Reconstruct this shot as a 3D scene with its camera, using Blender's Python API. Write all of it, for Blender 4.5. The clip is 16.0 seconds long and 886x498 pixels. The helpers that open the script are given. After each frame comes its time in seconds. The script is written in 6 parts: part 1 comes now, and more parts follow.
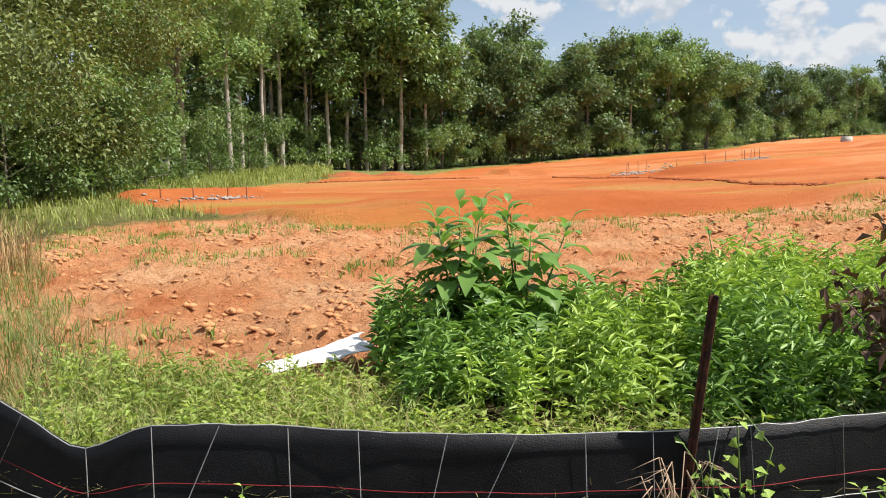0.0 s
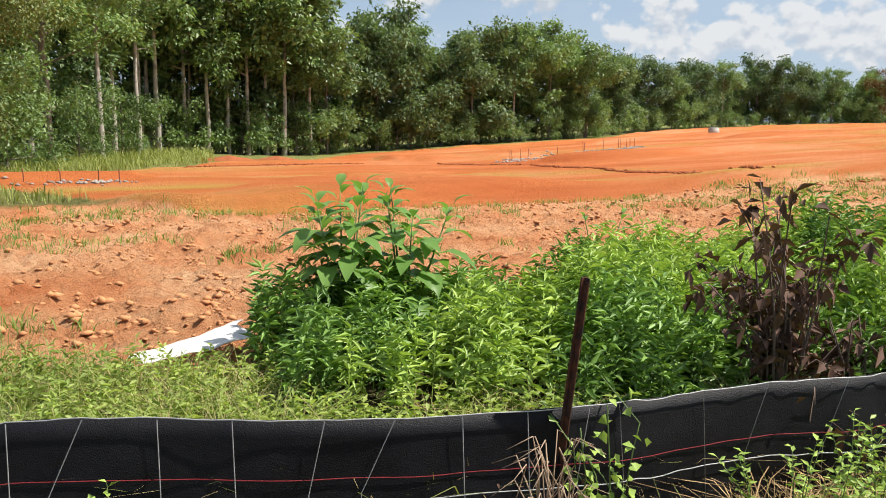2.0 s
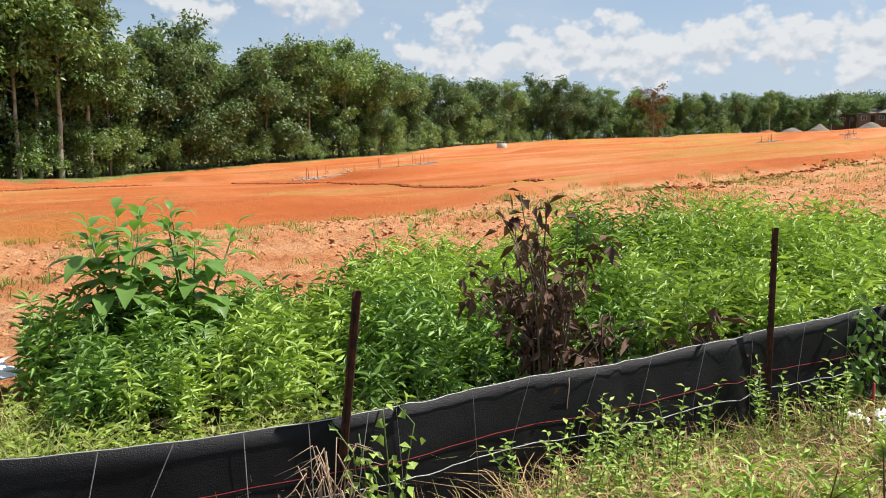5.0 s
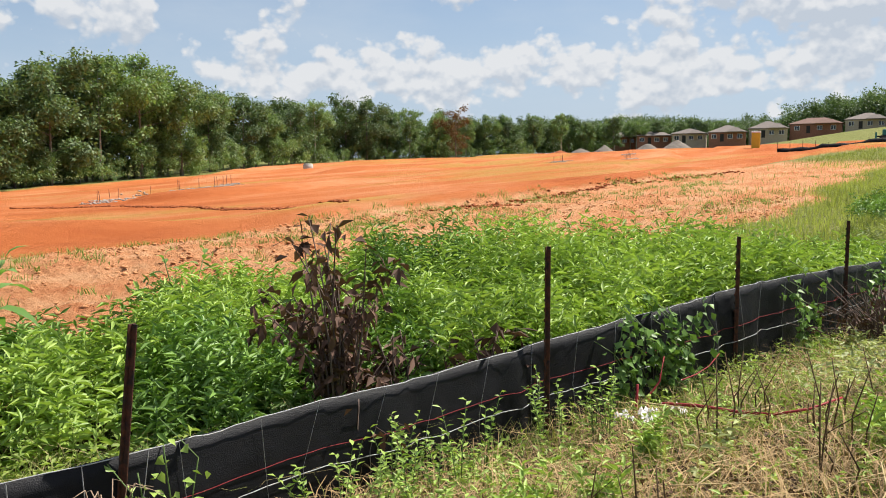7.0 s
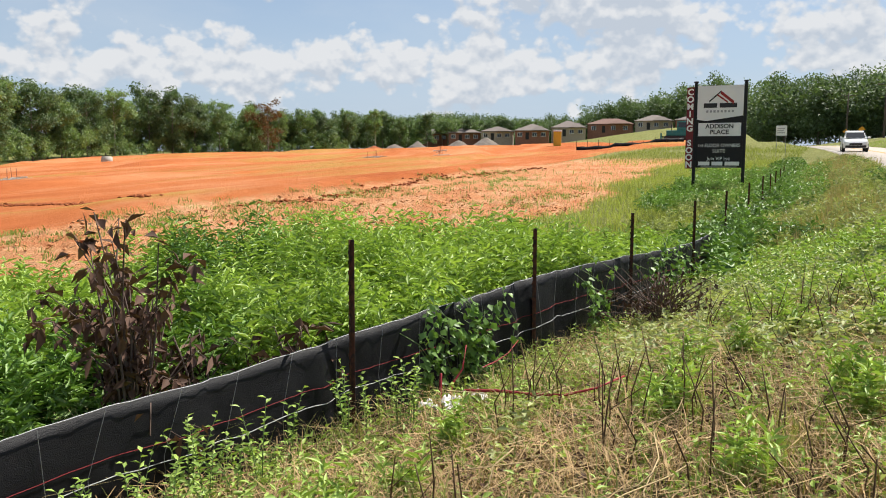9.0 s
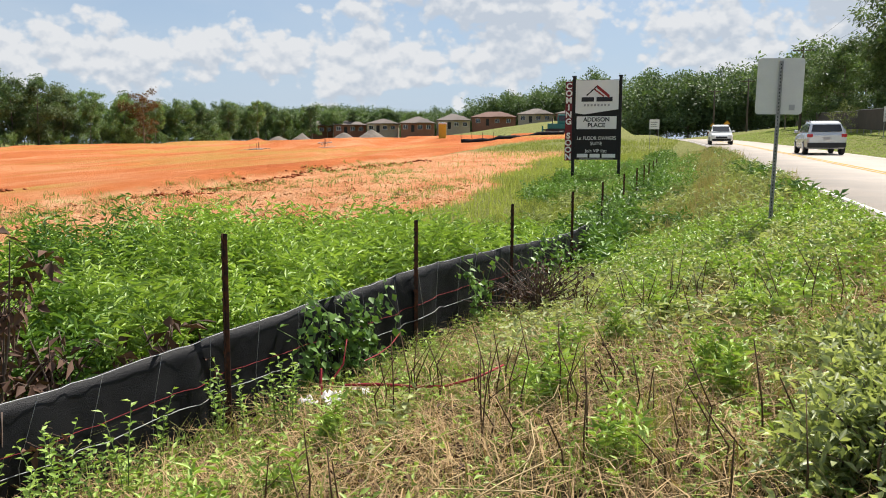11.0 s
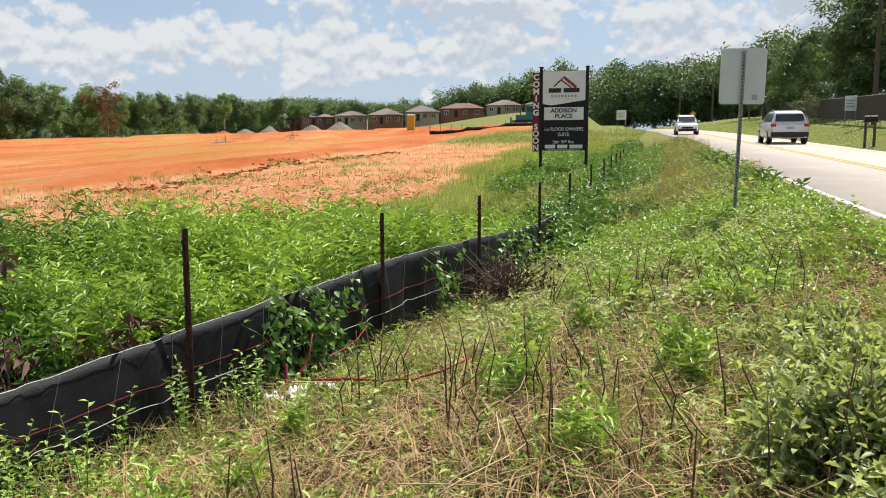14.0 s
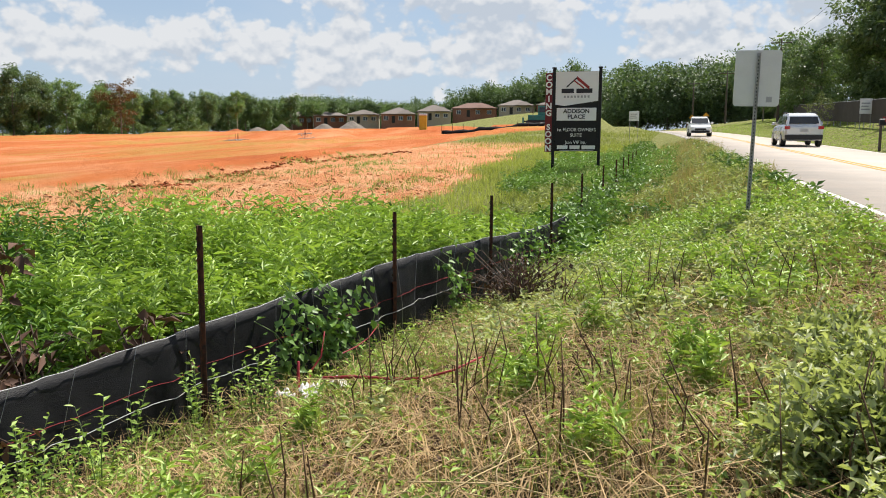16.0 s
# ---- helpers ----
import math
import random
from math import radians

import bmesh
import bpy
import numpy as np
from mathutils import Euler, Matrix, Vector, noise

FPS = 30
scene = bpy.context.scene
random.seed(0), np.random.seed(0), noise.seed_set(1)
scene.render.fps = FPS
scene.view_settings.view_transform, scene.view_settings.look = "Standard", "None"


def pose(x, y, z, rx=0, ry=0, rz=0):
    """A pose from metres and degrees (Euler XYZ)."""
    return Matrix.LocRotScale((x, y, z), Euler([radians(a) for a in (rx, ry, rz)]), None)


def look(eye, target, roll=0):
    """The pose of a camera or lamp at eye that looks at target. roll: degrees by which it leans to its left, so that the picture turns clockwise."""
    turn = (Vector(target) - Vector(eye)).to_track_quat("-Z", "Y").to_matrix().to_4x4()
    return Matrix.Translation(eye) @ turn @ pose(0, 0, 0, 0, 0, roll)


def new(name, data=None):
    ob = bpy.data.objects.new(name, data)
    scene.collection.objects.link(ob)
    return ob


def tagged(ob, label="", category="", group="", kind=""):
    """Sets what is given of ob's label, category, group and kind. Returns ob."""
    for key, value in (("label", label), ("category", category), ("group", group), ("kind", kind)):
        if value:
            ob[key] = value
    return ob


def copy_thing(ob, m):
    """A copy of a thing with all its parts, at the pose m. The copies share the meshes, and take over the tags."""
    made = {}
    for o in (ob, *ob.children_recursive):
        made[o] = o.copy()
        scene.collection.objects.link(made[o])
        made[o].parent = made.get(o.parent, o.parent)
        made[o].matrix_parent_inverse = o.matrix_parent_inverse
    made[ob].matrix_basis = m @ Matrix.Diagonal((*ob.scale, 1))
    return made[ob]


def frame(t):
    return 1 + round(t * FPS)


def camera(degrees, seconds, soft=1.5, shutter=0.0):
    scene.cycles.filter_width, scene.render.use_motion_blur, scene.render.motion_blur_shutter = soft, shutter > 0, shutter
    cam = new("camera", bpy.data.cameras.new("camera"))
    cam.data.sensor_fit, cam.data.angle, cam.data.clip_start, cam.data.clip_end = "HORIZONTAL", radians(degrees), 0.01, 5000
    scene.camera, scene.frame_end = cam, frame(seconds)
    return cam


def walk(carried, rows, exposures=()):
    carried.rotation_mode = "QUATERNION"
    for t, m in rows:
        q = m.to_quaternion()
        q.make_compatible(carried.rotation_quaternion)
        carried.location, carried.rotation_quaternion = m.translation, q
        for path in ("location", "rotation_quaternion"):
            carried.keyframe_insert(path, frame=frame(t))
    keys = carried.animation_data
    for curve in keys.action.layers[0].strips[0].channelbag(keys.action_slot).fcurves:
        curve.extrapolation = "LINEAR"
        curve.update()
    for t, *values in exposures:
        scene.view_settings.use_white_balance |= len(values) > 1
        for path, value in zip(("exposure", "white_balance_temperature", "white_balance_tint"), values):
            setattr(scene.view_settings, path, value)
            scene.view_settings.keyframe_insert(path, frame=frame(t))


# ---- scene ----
cam = camera(57.2, 16.0, soft=1.0)
PATH = [
    (0, (0.051, -0.104, 1.613), (0.593, 1.804, 1.357), -0.3),
    (0.5, (0.072, -0.092, 1.608), (0.689, 1.793, 1.351), -0.3),
    (1, (0.083, -0.096, 1.607), (0.764, 1.764, 1.334), -0.0),
    (1.5, (0.086, -0.102, 1.604), (0.828, 1.733, 1.315), 0.3),
    (2, (0.099, -0.097, 1.6), (0.902, 1.712, 1.311), 0.6),
    (2.5, (0.106, -0.095, 1.596), (0.977, 1.682, 1.311), 0.6),
    (3, (0.121, -0.097, 1.592), (1.062, 1.644, 1.309), 0.7),
    (5.5, (0.138, -0.392, 1.636), (1.436, 1.112, 1.399), -0.3),
    (6, (0.153, -0.422, 1.649), (1.534, 1.007, 1.42), -0.4),
    (6.5, (0.166, -0.469, 1.654), (1.63, 0.878, 1.441), -0.6),
    (7, (0.174, -0.506, 1.662), (1.727, 0.739, 1.463), -0.3),
    (7.5, (0.183, -0.547, 1.662), (1.828, 0.574, 1.467), 0.0),
    (8, (0.21, -0.557, 1.649), (1.919, 0.463, 1.457), 0.2),
    (8.5, (0.224, -0.561, 1.647), (1.98, 0.375, 1.446), 0.3),
    (9, (0.242, -0.576, 1.645), (2.034, 0.288, 1.434), 0.2),
    (9.5, (0.246, -0.609, 1.648), (2.071, 0.18, 1.438), -0.0),
    (10, (0.27, -0.613, 1.644), (2.128, 0.098, 1.431), -0.0),
    (12.5, (0.367, -0.614, 1.63), (2.272, -0.059, 1.382), 0.2),
    (13, (0.367, -0.624, 1.638), (2.274, -0.074, 1.388), -0.0),
    (13.5, (0.367, -0.628, 1.639), (2.274, -0.081, 1.385), -0.1),
    (14, (0.376, -0.637, 1.634), (2.287, -0.101, 1.386), -0.2),
    (14.5, (0.377, -0.635, 1.635), (2.29, -0.103, 1.395), -0.1),
    (15, (0.362, -0.635, 1.64), (2.272, -0.09, 1.404), 0.1),
    (15.5, (0.356, -0.633, 1.638), (2.263, -0.081, 1.396), 0.3),
    (16, (0.355, -0.628, 1.635), (2.258, -0.067, 1.386), 0.3),
]
walk(cam, [(t, look(eye, target, roll)) for t, eye, target, roll in PATH], exposures=[(0.0, 0.45), (4.2, 0.42), (9.0, 0.4), (16.0, 0.4)])

# ---------------------------------------------------------------- light
SUN_DIR = Vector((0.5, -0.22, 0.85)).normalized()
world = bpy.data.worlds.new("sky")
scene.world = world
world.use_nodes = True


def node(tree, kind, **inputs):
    n = tree.nodes.new(kind)
    for k, v in inputs.items():
        n.inputs[k.replace("_", " ")].default_value = v
    return n


def sky_world():
    t = world.node_tree
    t.nodes.clear()
    out = t.nodes.new("ShaderNodeOutputWorld")
    bg = t.nodes.new("ShaderNodeBackground")
    bg.inputs["Strength"].default_value = 0.085
    sky = t.nodes.new("ShaderNodeTexSky")
    sky.sky_type, sky.sun_disc = "NISHITA", False
    sky.sun_elevation = math.asin(SUN_DIR.z)
    sky.sun_rotation = math.atan2(SUN_DIR.x, SUN_DIR.y)
    sky.dust_density, sky.ozone_density = 0.8, 2.5
    co = t.nodes.new("ShaderNodeTexCoord")
    sep = t.nodes.new("ShaderNodeSeparateXYZ")
    t.links.new(co.outputs["Generated"], sep.inputs[0])
    # azimuth and height above the horizon, in which the cumulus lie
    el = t.nodes.new("ShaderNodeMath"); el.operation = "ARCSINE"
    t.links.new(sep.outputs["Z"], el.inputs[0])
    azi = t.nodes.new("ShaderNodeMath"); azi.operation = "ARCTAN2"
    t.links.new(sep.outputs["X"], azi.inputs[0]); t.links.new(sep.outputs["Y"], azi.inputs[1])
    div = t.nodes.new("ShaderNodeCombineXYZ")
    t.links.new(azi.outputs[0], div.inputs["X"]); t.links.new(el.outputs[0], div.inputs["Y"])

    def mapped(scale, shift):
        sc = t.nodes.new("ShaderNodeMapping")
        sc.inputs["Scale"].default_value = (*scale, 1)
        sc.inputs["Location"].default_value = (*shift, 0)
        t.links.new(div.outputs[0], sc.inputs[0])
        return sc.outputs[0]

    def calc(op, x_, y_, z_=None):
        m_ = t.nodes.new("ShaderNodeMath"); m_.operation = op
        for k, v in enumerate((x_, y_, z_)):
            if isinstance(v, float):
                m_.inputs[k].default_value = v
            elif v is not None:
                t.links.new(v, m_.inputs[k])
        return m_.outputs[0]

    def ranged(src, lo, hi, to_lo, to_hi):
        r = t.nodes.new("ShaderNodeMapRange"); r.interpolation_type = "SMOOTHSTEP"
        for k, v in (("From Min", lo), ("From Max", hi), ("To Min", to_lo), ("To Max", to_hi)):
            r.inputs[k].default_value = v
        t.links.new(src, r.inputs["Value"])
        return r.outputs[0]

    # heaped cumulus: round heads over level bases, thicker towards the far right of the road
    bank = ranged(el.outputs[0], 0.05, 0.12, -0.17, 0.0)
    more = ranged(azi.outputs[0], 0.3, 1.3, -0.03, 0.07)

    def density(rise):
        big = node(t, "ShaderNodeTexNoise", Scale=1.0, Detail=3.0, Roughness=0.5)
        t.links.new(mapped((9.0, 12.0), (2.3, 0.35 + rise * 12.0)), big.inputs["Vector"])
        fine = node(t, "ShaderNodeTexNoise", Scale=1.0, Detail=7.0, Roughness=0.62, Distortion=0.2)
        t.links.new(mapped((30.0, 42.0), (0.4, rise * 42.0)), fine.inputs["Vector"])
        puff = t.nodes.new("ShaderNodeTexVoronoi")
        puff.feature = "SMOOTH_F1"
        for nm, v in (("Scale", 1.0), ("Detail", 2.0), ("Roughness", 0.55), ("Smoothness", 0.35)):
            puff.inputs[nm].default_value = v
        t.links.new(mapped((42.0, 50.0), (0.0, rise * 50.0)), puff.inputs["Vector"])
        d_ = calc("MULTIPLY_ADD", fine.outputs["Fac"], 0.2, big.outputs["Fac"])
        d_ = calc("MULTIPLY_ADD", puff.outputs["Distance"], -0.13, d_)
        return calc("ADD", calc("ADD", d_, bank), more)

    here, above, top_ = density(0.0), density(0.009), density(0.03)
    ramp = t.nodes.new("ShaderNodeValToRGB")
    ramp.color_ramp.elements[0].position, ramp.color_ramp.elements[1].position = 0.475, 0.545
    ramp.color_ramp.elements[1].color = (0.92, 0.92, 0.92, 1)
    t.links.new(here, ramp.inputs[0])
    # what lies thicker overhead is in its own shade
    shade_ = calc("MULTIPLY_ADD", calc("SUBTRACT", above, here), 2.6, calc("MULTIPLY_ADD", top_, 0.8, 0.03))
    tone = t.nodes.new("ShaderNodeValToRGB")
    tone.color_ramp.elements[0].position, tone.color_ramp.elements[1].position = 0.3, 0.62
    tone.color_ramp.elements[0].color = (7.1, 7.2, 7.35, 1)
    tone.color_ramp.elements[1].color = (4.9, 5.4, 6.1, 1)
    t.links.new(shade_, tone.inputs[0])
    wisp = node(t, "ShaderNodeTexNoise", Scale=1.0, Detail=6.0, Roughness=0.6)
    wm = t.nodes.new("ShaderNodeMapping"); wm.inputs["Scale"].default_value = (3.0, 9.0, 1)
    t.links.new(div.outputs[0], wm.inputs[0]); t.links.new(wm.outputs[0], wisp.inputs["Vector"])
    wr = t.nodes.new("ShaderNodeValToRGB")
    wr.color_ramp.elements[0].position, wr.color_ramp.elements[1].position = 0.4, 0.72
    wr.color_ramp.elements[1].color = (0.4, 0.4, 0.4, 1)
    t.links.new(wisp.outputs["Fac"], wr.inputs[0])
    # haze low down
    hz = t.nodes.new("ShaderNodeMapRange")
    hz.inputs["From Min"].default_value, hz.inputs["From Max"].default_value = 0.0, 0.3
    hz.inputs["To Min"].default_value, hz.inputs["To Max"].default_value = 0.95, 0.05
    t.links.new(sep.outputs["Z"], hz.inputs["Value"])
    m0 = t.nodes.new("ShaderNodeMixRGB")
    m0.inputs[2].default_value = (4.4, 5.4, 6.8, 1)
    t.links.new(hz.outputs[0], m0.inputs[0]); t.links.new(sky.outputs[0], m0.inputs[1])
    mw = t.nodes.new("ShaderNodeMixRGB"); mw.inputs[2].default_value = (5.3, 6.0, 6.8, 1)
    t.links.new(wr.outputs[0], mw.inputs[0]); t.links.new(m0.outputs[0], mw.inputs[1])
    m1 = t.nodes.new("ShaderNodeMixRGB")
    t.links.new(ramp.outputs[0], m1.inputs[0]); t.links.new(mw.outputs[0], m1.inputs[1]); t.links.new(tone.outputs[0], m1.inputs[2])
    t.links.new(m1.outputs[0], bg.inputs[0]); t.links.new(bg.outputs[0], out.inputs[0])


sky_world()
sun = new("sun", bpy.data.lights.new("sun", "SUN"))
sun.data.energy, sun.data.angle, sun.data.color = 5.0, radians(0.5), (1.0, 0.95, 0.87)
sun.matrix_world = look(SUN_DIR * 100, (0, 0, 0))


# ---------------------------------------------------------------- materials
def links(mat):
    return mat.node_tree, mat.node_tree.nodes["Principled BSDF"]


def material(name, color, rough=0.8, metal=0.0, var=0.15, scale=6.0, bump=0.15, grain=60.0, spec=0.3, rand=0.0, dirt=None, dirt_at=(0.5, 0.7), coords="Object"):
    """A painted or raw surface: colour varied at two scales, stains, fine relief."""
    mat = bpy.data.materials.new(name)
    mat.use_nodes = True
    t, b = links(mat)
    co = t.nodes.new("ShaderNodeTexCoord")
    big = node(t, "ShaderNodeTexNoise", Scale=scale, Detail=5.0, Roughness=0.6)
    fine = node(t, "ShaderNodeTexNoise", Scale=grain, Detail=3.0)
    t.links.new(co.outputs[coords], big.inputs["Vector"]); t.links.new(co.outputs[coords], fine.inputs["Vector"])
    add = t.nodes.new("ShaderNodeMath"); add.operation = "MULTIPLY_ADD"; add.inputs[1].default_value = 0.4
    t.links.new(fine.outputs["Fac"], add.inputs[0]); t.links.new(big.outputs["Fac"], add.inputs[2])
    mr = t.nodes.new("ShaderNodeMapRange")
    mr.inputs["From Min"].default_value, mr.inputs["From Max"].default_value = 0.4, 1.0
    mr.inputs["To Min"].default_value, mr.inputs["To Max"].default_value = 1 - var, 1 + var
    t.links.new(add.outputs[0], mr.inputs["Value"])
    last = mr.outputs[0]
    if rand:
        oi = t.nodes.new("ShaderNodeObjectInfo")
        r = t.nodes.new("ShaderNodeMapRange")
        r.inputs["To Min"].default_value, r.inputs["To Max"].default_value = 1 - rand, 1 + rand
        t.links.new(oi.outputs["Random"], r.inputs["Value"])
        mm = t.nodes.new("ShaderNodeMath"); mm.operation = "MULTIPLY"
        t.links.new(last, mm.inputs[0]); t.links.new(r.outputs[0], mm.inputs[1]); last = mm.outputs[0]
    col = t.nodes.new("ShaderNodeMixRGB"); col.blend_type = "MULTIPLY"; col.inputs[0].default_value = 1.0
    col.inputs[1].default_value = (*color, 1)
    t.links.new(last, col.inputs[2])
    c = col.outputs[0]
    if dirt:
        dn = node(t, "ShaderNodeTexNoise", Scale=scale * 0.7, Detail=8.0, Roughness=0.7)
        t.links.new(co.outputs[coords], dn.inputs["Vector"])
        dr = t.nodes.new("ShaderNodeValToRGB")
        dr.color_ramp.elements[0].position, dr.color_ramp.elements[1].position = dirt_at
        t.links.new(dn.outputs["Fac"], dr.inputs[0])
        dm = t.nodes.new("ShaderNodeMixRGB"); dm.inputs[2].default_value = (*dirt, 1)
        t.links.new(dr.outputs[0], dm.inputs[0]); t.links.new(c, dm.inputs[1]); c = dm.outputs[0]
    t.links.new(c, b.inputs["Base Color"])
    b.inputs["Roughness"].default_value, b.inputs["Metallic"].default_value = rough, metal
    b.inputs["Specular IOR Level"].default_value = spec
    if bump:
        bp = t.nodes.new("ShaderNodeBump"); bp.inputs["Strength"].default_value = bump; bp.inputs["Distance"].default_value = 0.02
        t.links.new(add.outputs[0], bp.inputs["Height"]); t.links.new(bp.outputs[0], b.inputs["Normal"])
    return mat


def leaf_material(name, a, b_, trans=0.35, rough=0.5, patch=0.35, island=True, spec=0.25):
    """Leaves: colour between a and b_, leaf by leaf and in patches, light shining through."""
    mat = bpy.data.materials.new(name)
    mat.use_nodes = True
    t, b = links(mat)
    geo = t.nodes.new("ShaderNodeNewGeometry")
    oi = t.nodes.new("ShaderNodeObjectInfo")
    co = t.nodes.new("ShaderNodeTexCoord")
    n = node(t, "ShaderNodeTexNoise", Scale=patch, Detail=3.0)
    t.links.new(co.outputs["Object"], n.inputs["Vector"])
    a1 = t.nodes.new("ShaderNodeMath"); a1.operation = "MULTIPLY_ADD"; a1.inputs[1].default_value = 0.55
    t.links.new(geo.outputs["Random Per Island"], a1.inputs[0]); t.links.new(n.outputs["Fac"], a1.inputs[2])
    a2 = t.nodes.new("ShaderNodeMath"); a2.operation = "MULTIPLY_ADD"; a2.inputs[1].default_value = 0.3
    t.links.new(oi.outputs["Random"], a2.inputs[0]); t.links.new(a1.outputs[0], a2.inputs[2])
    mr = t.nodes.new("ShaderNodeMapRange")
    mr.inputs["From Min"].default_value, mr.inputs["From Max"].default_value = 0.35, 1.3
    t.links.new(a2.outputs[0], mr.inputs["Value"])
    mix = t.nodes.new("ShaderNodeMixRGB")
    mix.inputs[1].default_value, mix.inputs[2].default_value = (*a, 1), (*b_, 1)
    t.links.new(mr.outputs[0], mix.inputs[0])
    t.links.new(mix.outputs[0], b.inputs["Base Color"])
    b.inputs["Roughness"].default_value = rough
    b.inputs["Specular IOR Level"].default_value = spec
    if trans:
        tr = t.nodes.new("ShaderNodeBsdfTranslucent")
        g = t.nodes.new("ShaderNodeMixRGB"); g.blend_type = "MULTIPLY"; g.inputs[0].default_value = 1.0
        g.inputs[2].default_value = (1.2, 1.25, 0.6, 1)
        t.links.new(mix.outputs[0], g.inputs[1]); t.links.new(g.outputs[0], tr.inputs["Color"])
        ms = t.nodes.new("ShaderNodeMixShader"); ms.inputs[0].default_value = trans
        t.links.new(b.outputs[0], ms.inputs[1]); t.links.new(tr.outputs[0], ms.inputs[2])
        t.links.new(ms.outputs[0], t.nodes["Material Output"].inputs["Surface"])
    return mat


M_BARK = material("bark", (0.2, 0.17, 0.14), 0.95, var=0.35, scale=3, grain=25, bump=0.6)
M_BARK_PALE = material("pale_bark", (0.42, 0.38, 0.33), 0.9, var=0.35, scale=2, grain=14, bump=0.5, dirt=(0.16, 0.13, 0.1))
M_LEAF_OAK = leaf_material("broad_leaves", (0.05, 0.095, 0.035), (0.27, 0.38, 0.14), 0.3, 0.42, spec=0.45)
M_LEAF_FAR = leaf_material("far_leaves", (0.04, 0.075, 0.035), (0.18, 0.26, 0.11), 0.28, 0.5, spec=0.4)
M_LEAF_YEL = leaf_material("olive_leaves", (0.06, 0.085, 0.025), (0.31, 0.36, 0.13), 0.22, 0.5)
M_LEAF_PINE = leaf_material("pine_needles", (0.1, 0.17, 0.06), (0.34, 0.46, 0.18), 0.3, 0.6)
M_LEAF_BROWN = leaf_material("browned_leaves", (0.09, 0.055, 0.025), (0.2, 0.12, 0.05), 0.2, 0.7)
M_WEED = leaf_material("weed_leaves", (0.03, 0.085, 0.016), (0.27, 0.44, 0.1), 0.2, 0.42, patch=0.9, spec=0.3)
M_WEED_DARK = leaf_material("broad_weed_leaves", (0.08, 0.18, 0.04), (0.24, 0.4, 0.1), 0.35, 0.4, patch=2)
M_GRASS = leaf_material("grass_blades", (0.09, 0.13, 0.025), (0.4, 0.43, 0.13), 0.3, 0.6, patch=0.7)
M_STRAW = leaf_material("dry_straw", (0.09, 0.05, 0.022), (0.62, 0.43, 0.22), 0.15, 0.8, patch=1.2)
M_DEAD = leaf_material("dead_leaves", (0.025, 0.014, 0.01), (0.17, 0.095, 0.065), 0.1, 0.75, patch=2)
M_TWIG = material("dead_twig", (0.14, 0.1, 0.08), 0.9, var=0.3, scale=12)
M_DRYTWIG = material("pale_dry_twig", (0.4, 0.29, 0.2), 0.9, var=0.3, scale=12)
M_ASPHALT = material("asphalt", (0.52, 0.45, 0.385), 0.9, var=0.12, scale=0.6, grain=90, bump=0.2, dirt=(0.43, 0.39, 0.35), dirt_at=(0.45, 0.75))
M_YELLOW = material("yellow_road_paint", (0.62, 0.36, 0.05), 0.8, var=0.2, scale=4, dirt=(0.4, 0.33, 0.22), dirt_at=(0.55, 0.75))
M_WHITE_LINE = material("white_road_paint", (0.72, 0.69, 0.62), 0.8, var=0.2, scale=4, dirt=(0.5, 0.45, 0.36), dirt_at=(0.5, 0.7))
M_FABRIC = material("black_silt_fabric", (0.008, 0.008, 0.01), 0.52, var=0.4, scale=5, grain=160, bump=0.5, spec=0.22, dirt=(0.03, 0.026, 0.024), dirt_at=(0.6, 0.9))
M_WIRE = material("galvanised_wire", (0.42, 0.42, 0.42), 0.5, 0.3, var=0.2, scale=20)
M_RED = material("red_stitching", (0.22, 0.02, 0.025), 0.7, var=0.3, scale=20)
M_RUST = material("rusty_steel", (0.11, 0.042, 0.024), 0.85, 0.2, var=0.45, scale=14, grain=90, bump=0.4, dirt=(0.035, 0.026, 0.024), dirt_at=(0.45, 0.6), rand=0.2)
M_BLACK = material("black_paint", (0.012, 0.012, 0.013), 0.55, var=0.2)
M_WHITE = material("white_panel", (0.78, 0.78, 0.77), 0.5, var=0.04, scale=2)
M_MAROON = material("maroon_panel", (0.16, 0.02, 0.025), 0.5, var=0.08, scale=2)
M_ALU = material("sign_aluminium", (0.6, 0.6, 0.58), 0.5, 0.35, var=0.08, scale=3)
M_STEEL = material("galvanised_steel", (0.36, 0.36, 0.35), 0.55, 0.6, var=0.25, scale=8)
M_POLE = material("creosoted_timber", (0.09, 0.07, 0.055), 0.9, var=0.3, scale=2, grain=30, bump=0.4)
M_CONCRETE = material("concrete", (0.48, 0.45, 0.4), 0.9, var=0.2, scale=2, grain=40)
M_STONE = material("pale_stone", (0.42, 0.38, 0.34), 0.9, var=0.3, scale=4, rand=0.2)
M_GRAVEL = material("grey_gravel", (0.2, 0.17, 0.14), 0.95, var=0.4, scale=2, grain=14, bump=0.8)
M_CLODS = material("clay_clods", (0.58, 0.27, 0.12), 0.95, var=0.3, scale=5, grain=50, bump=0.5)


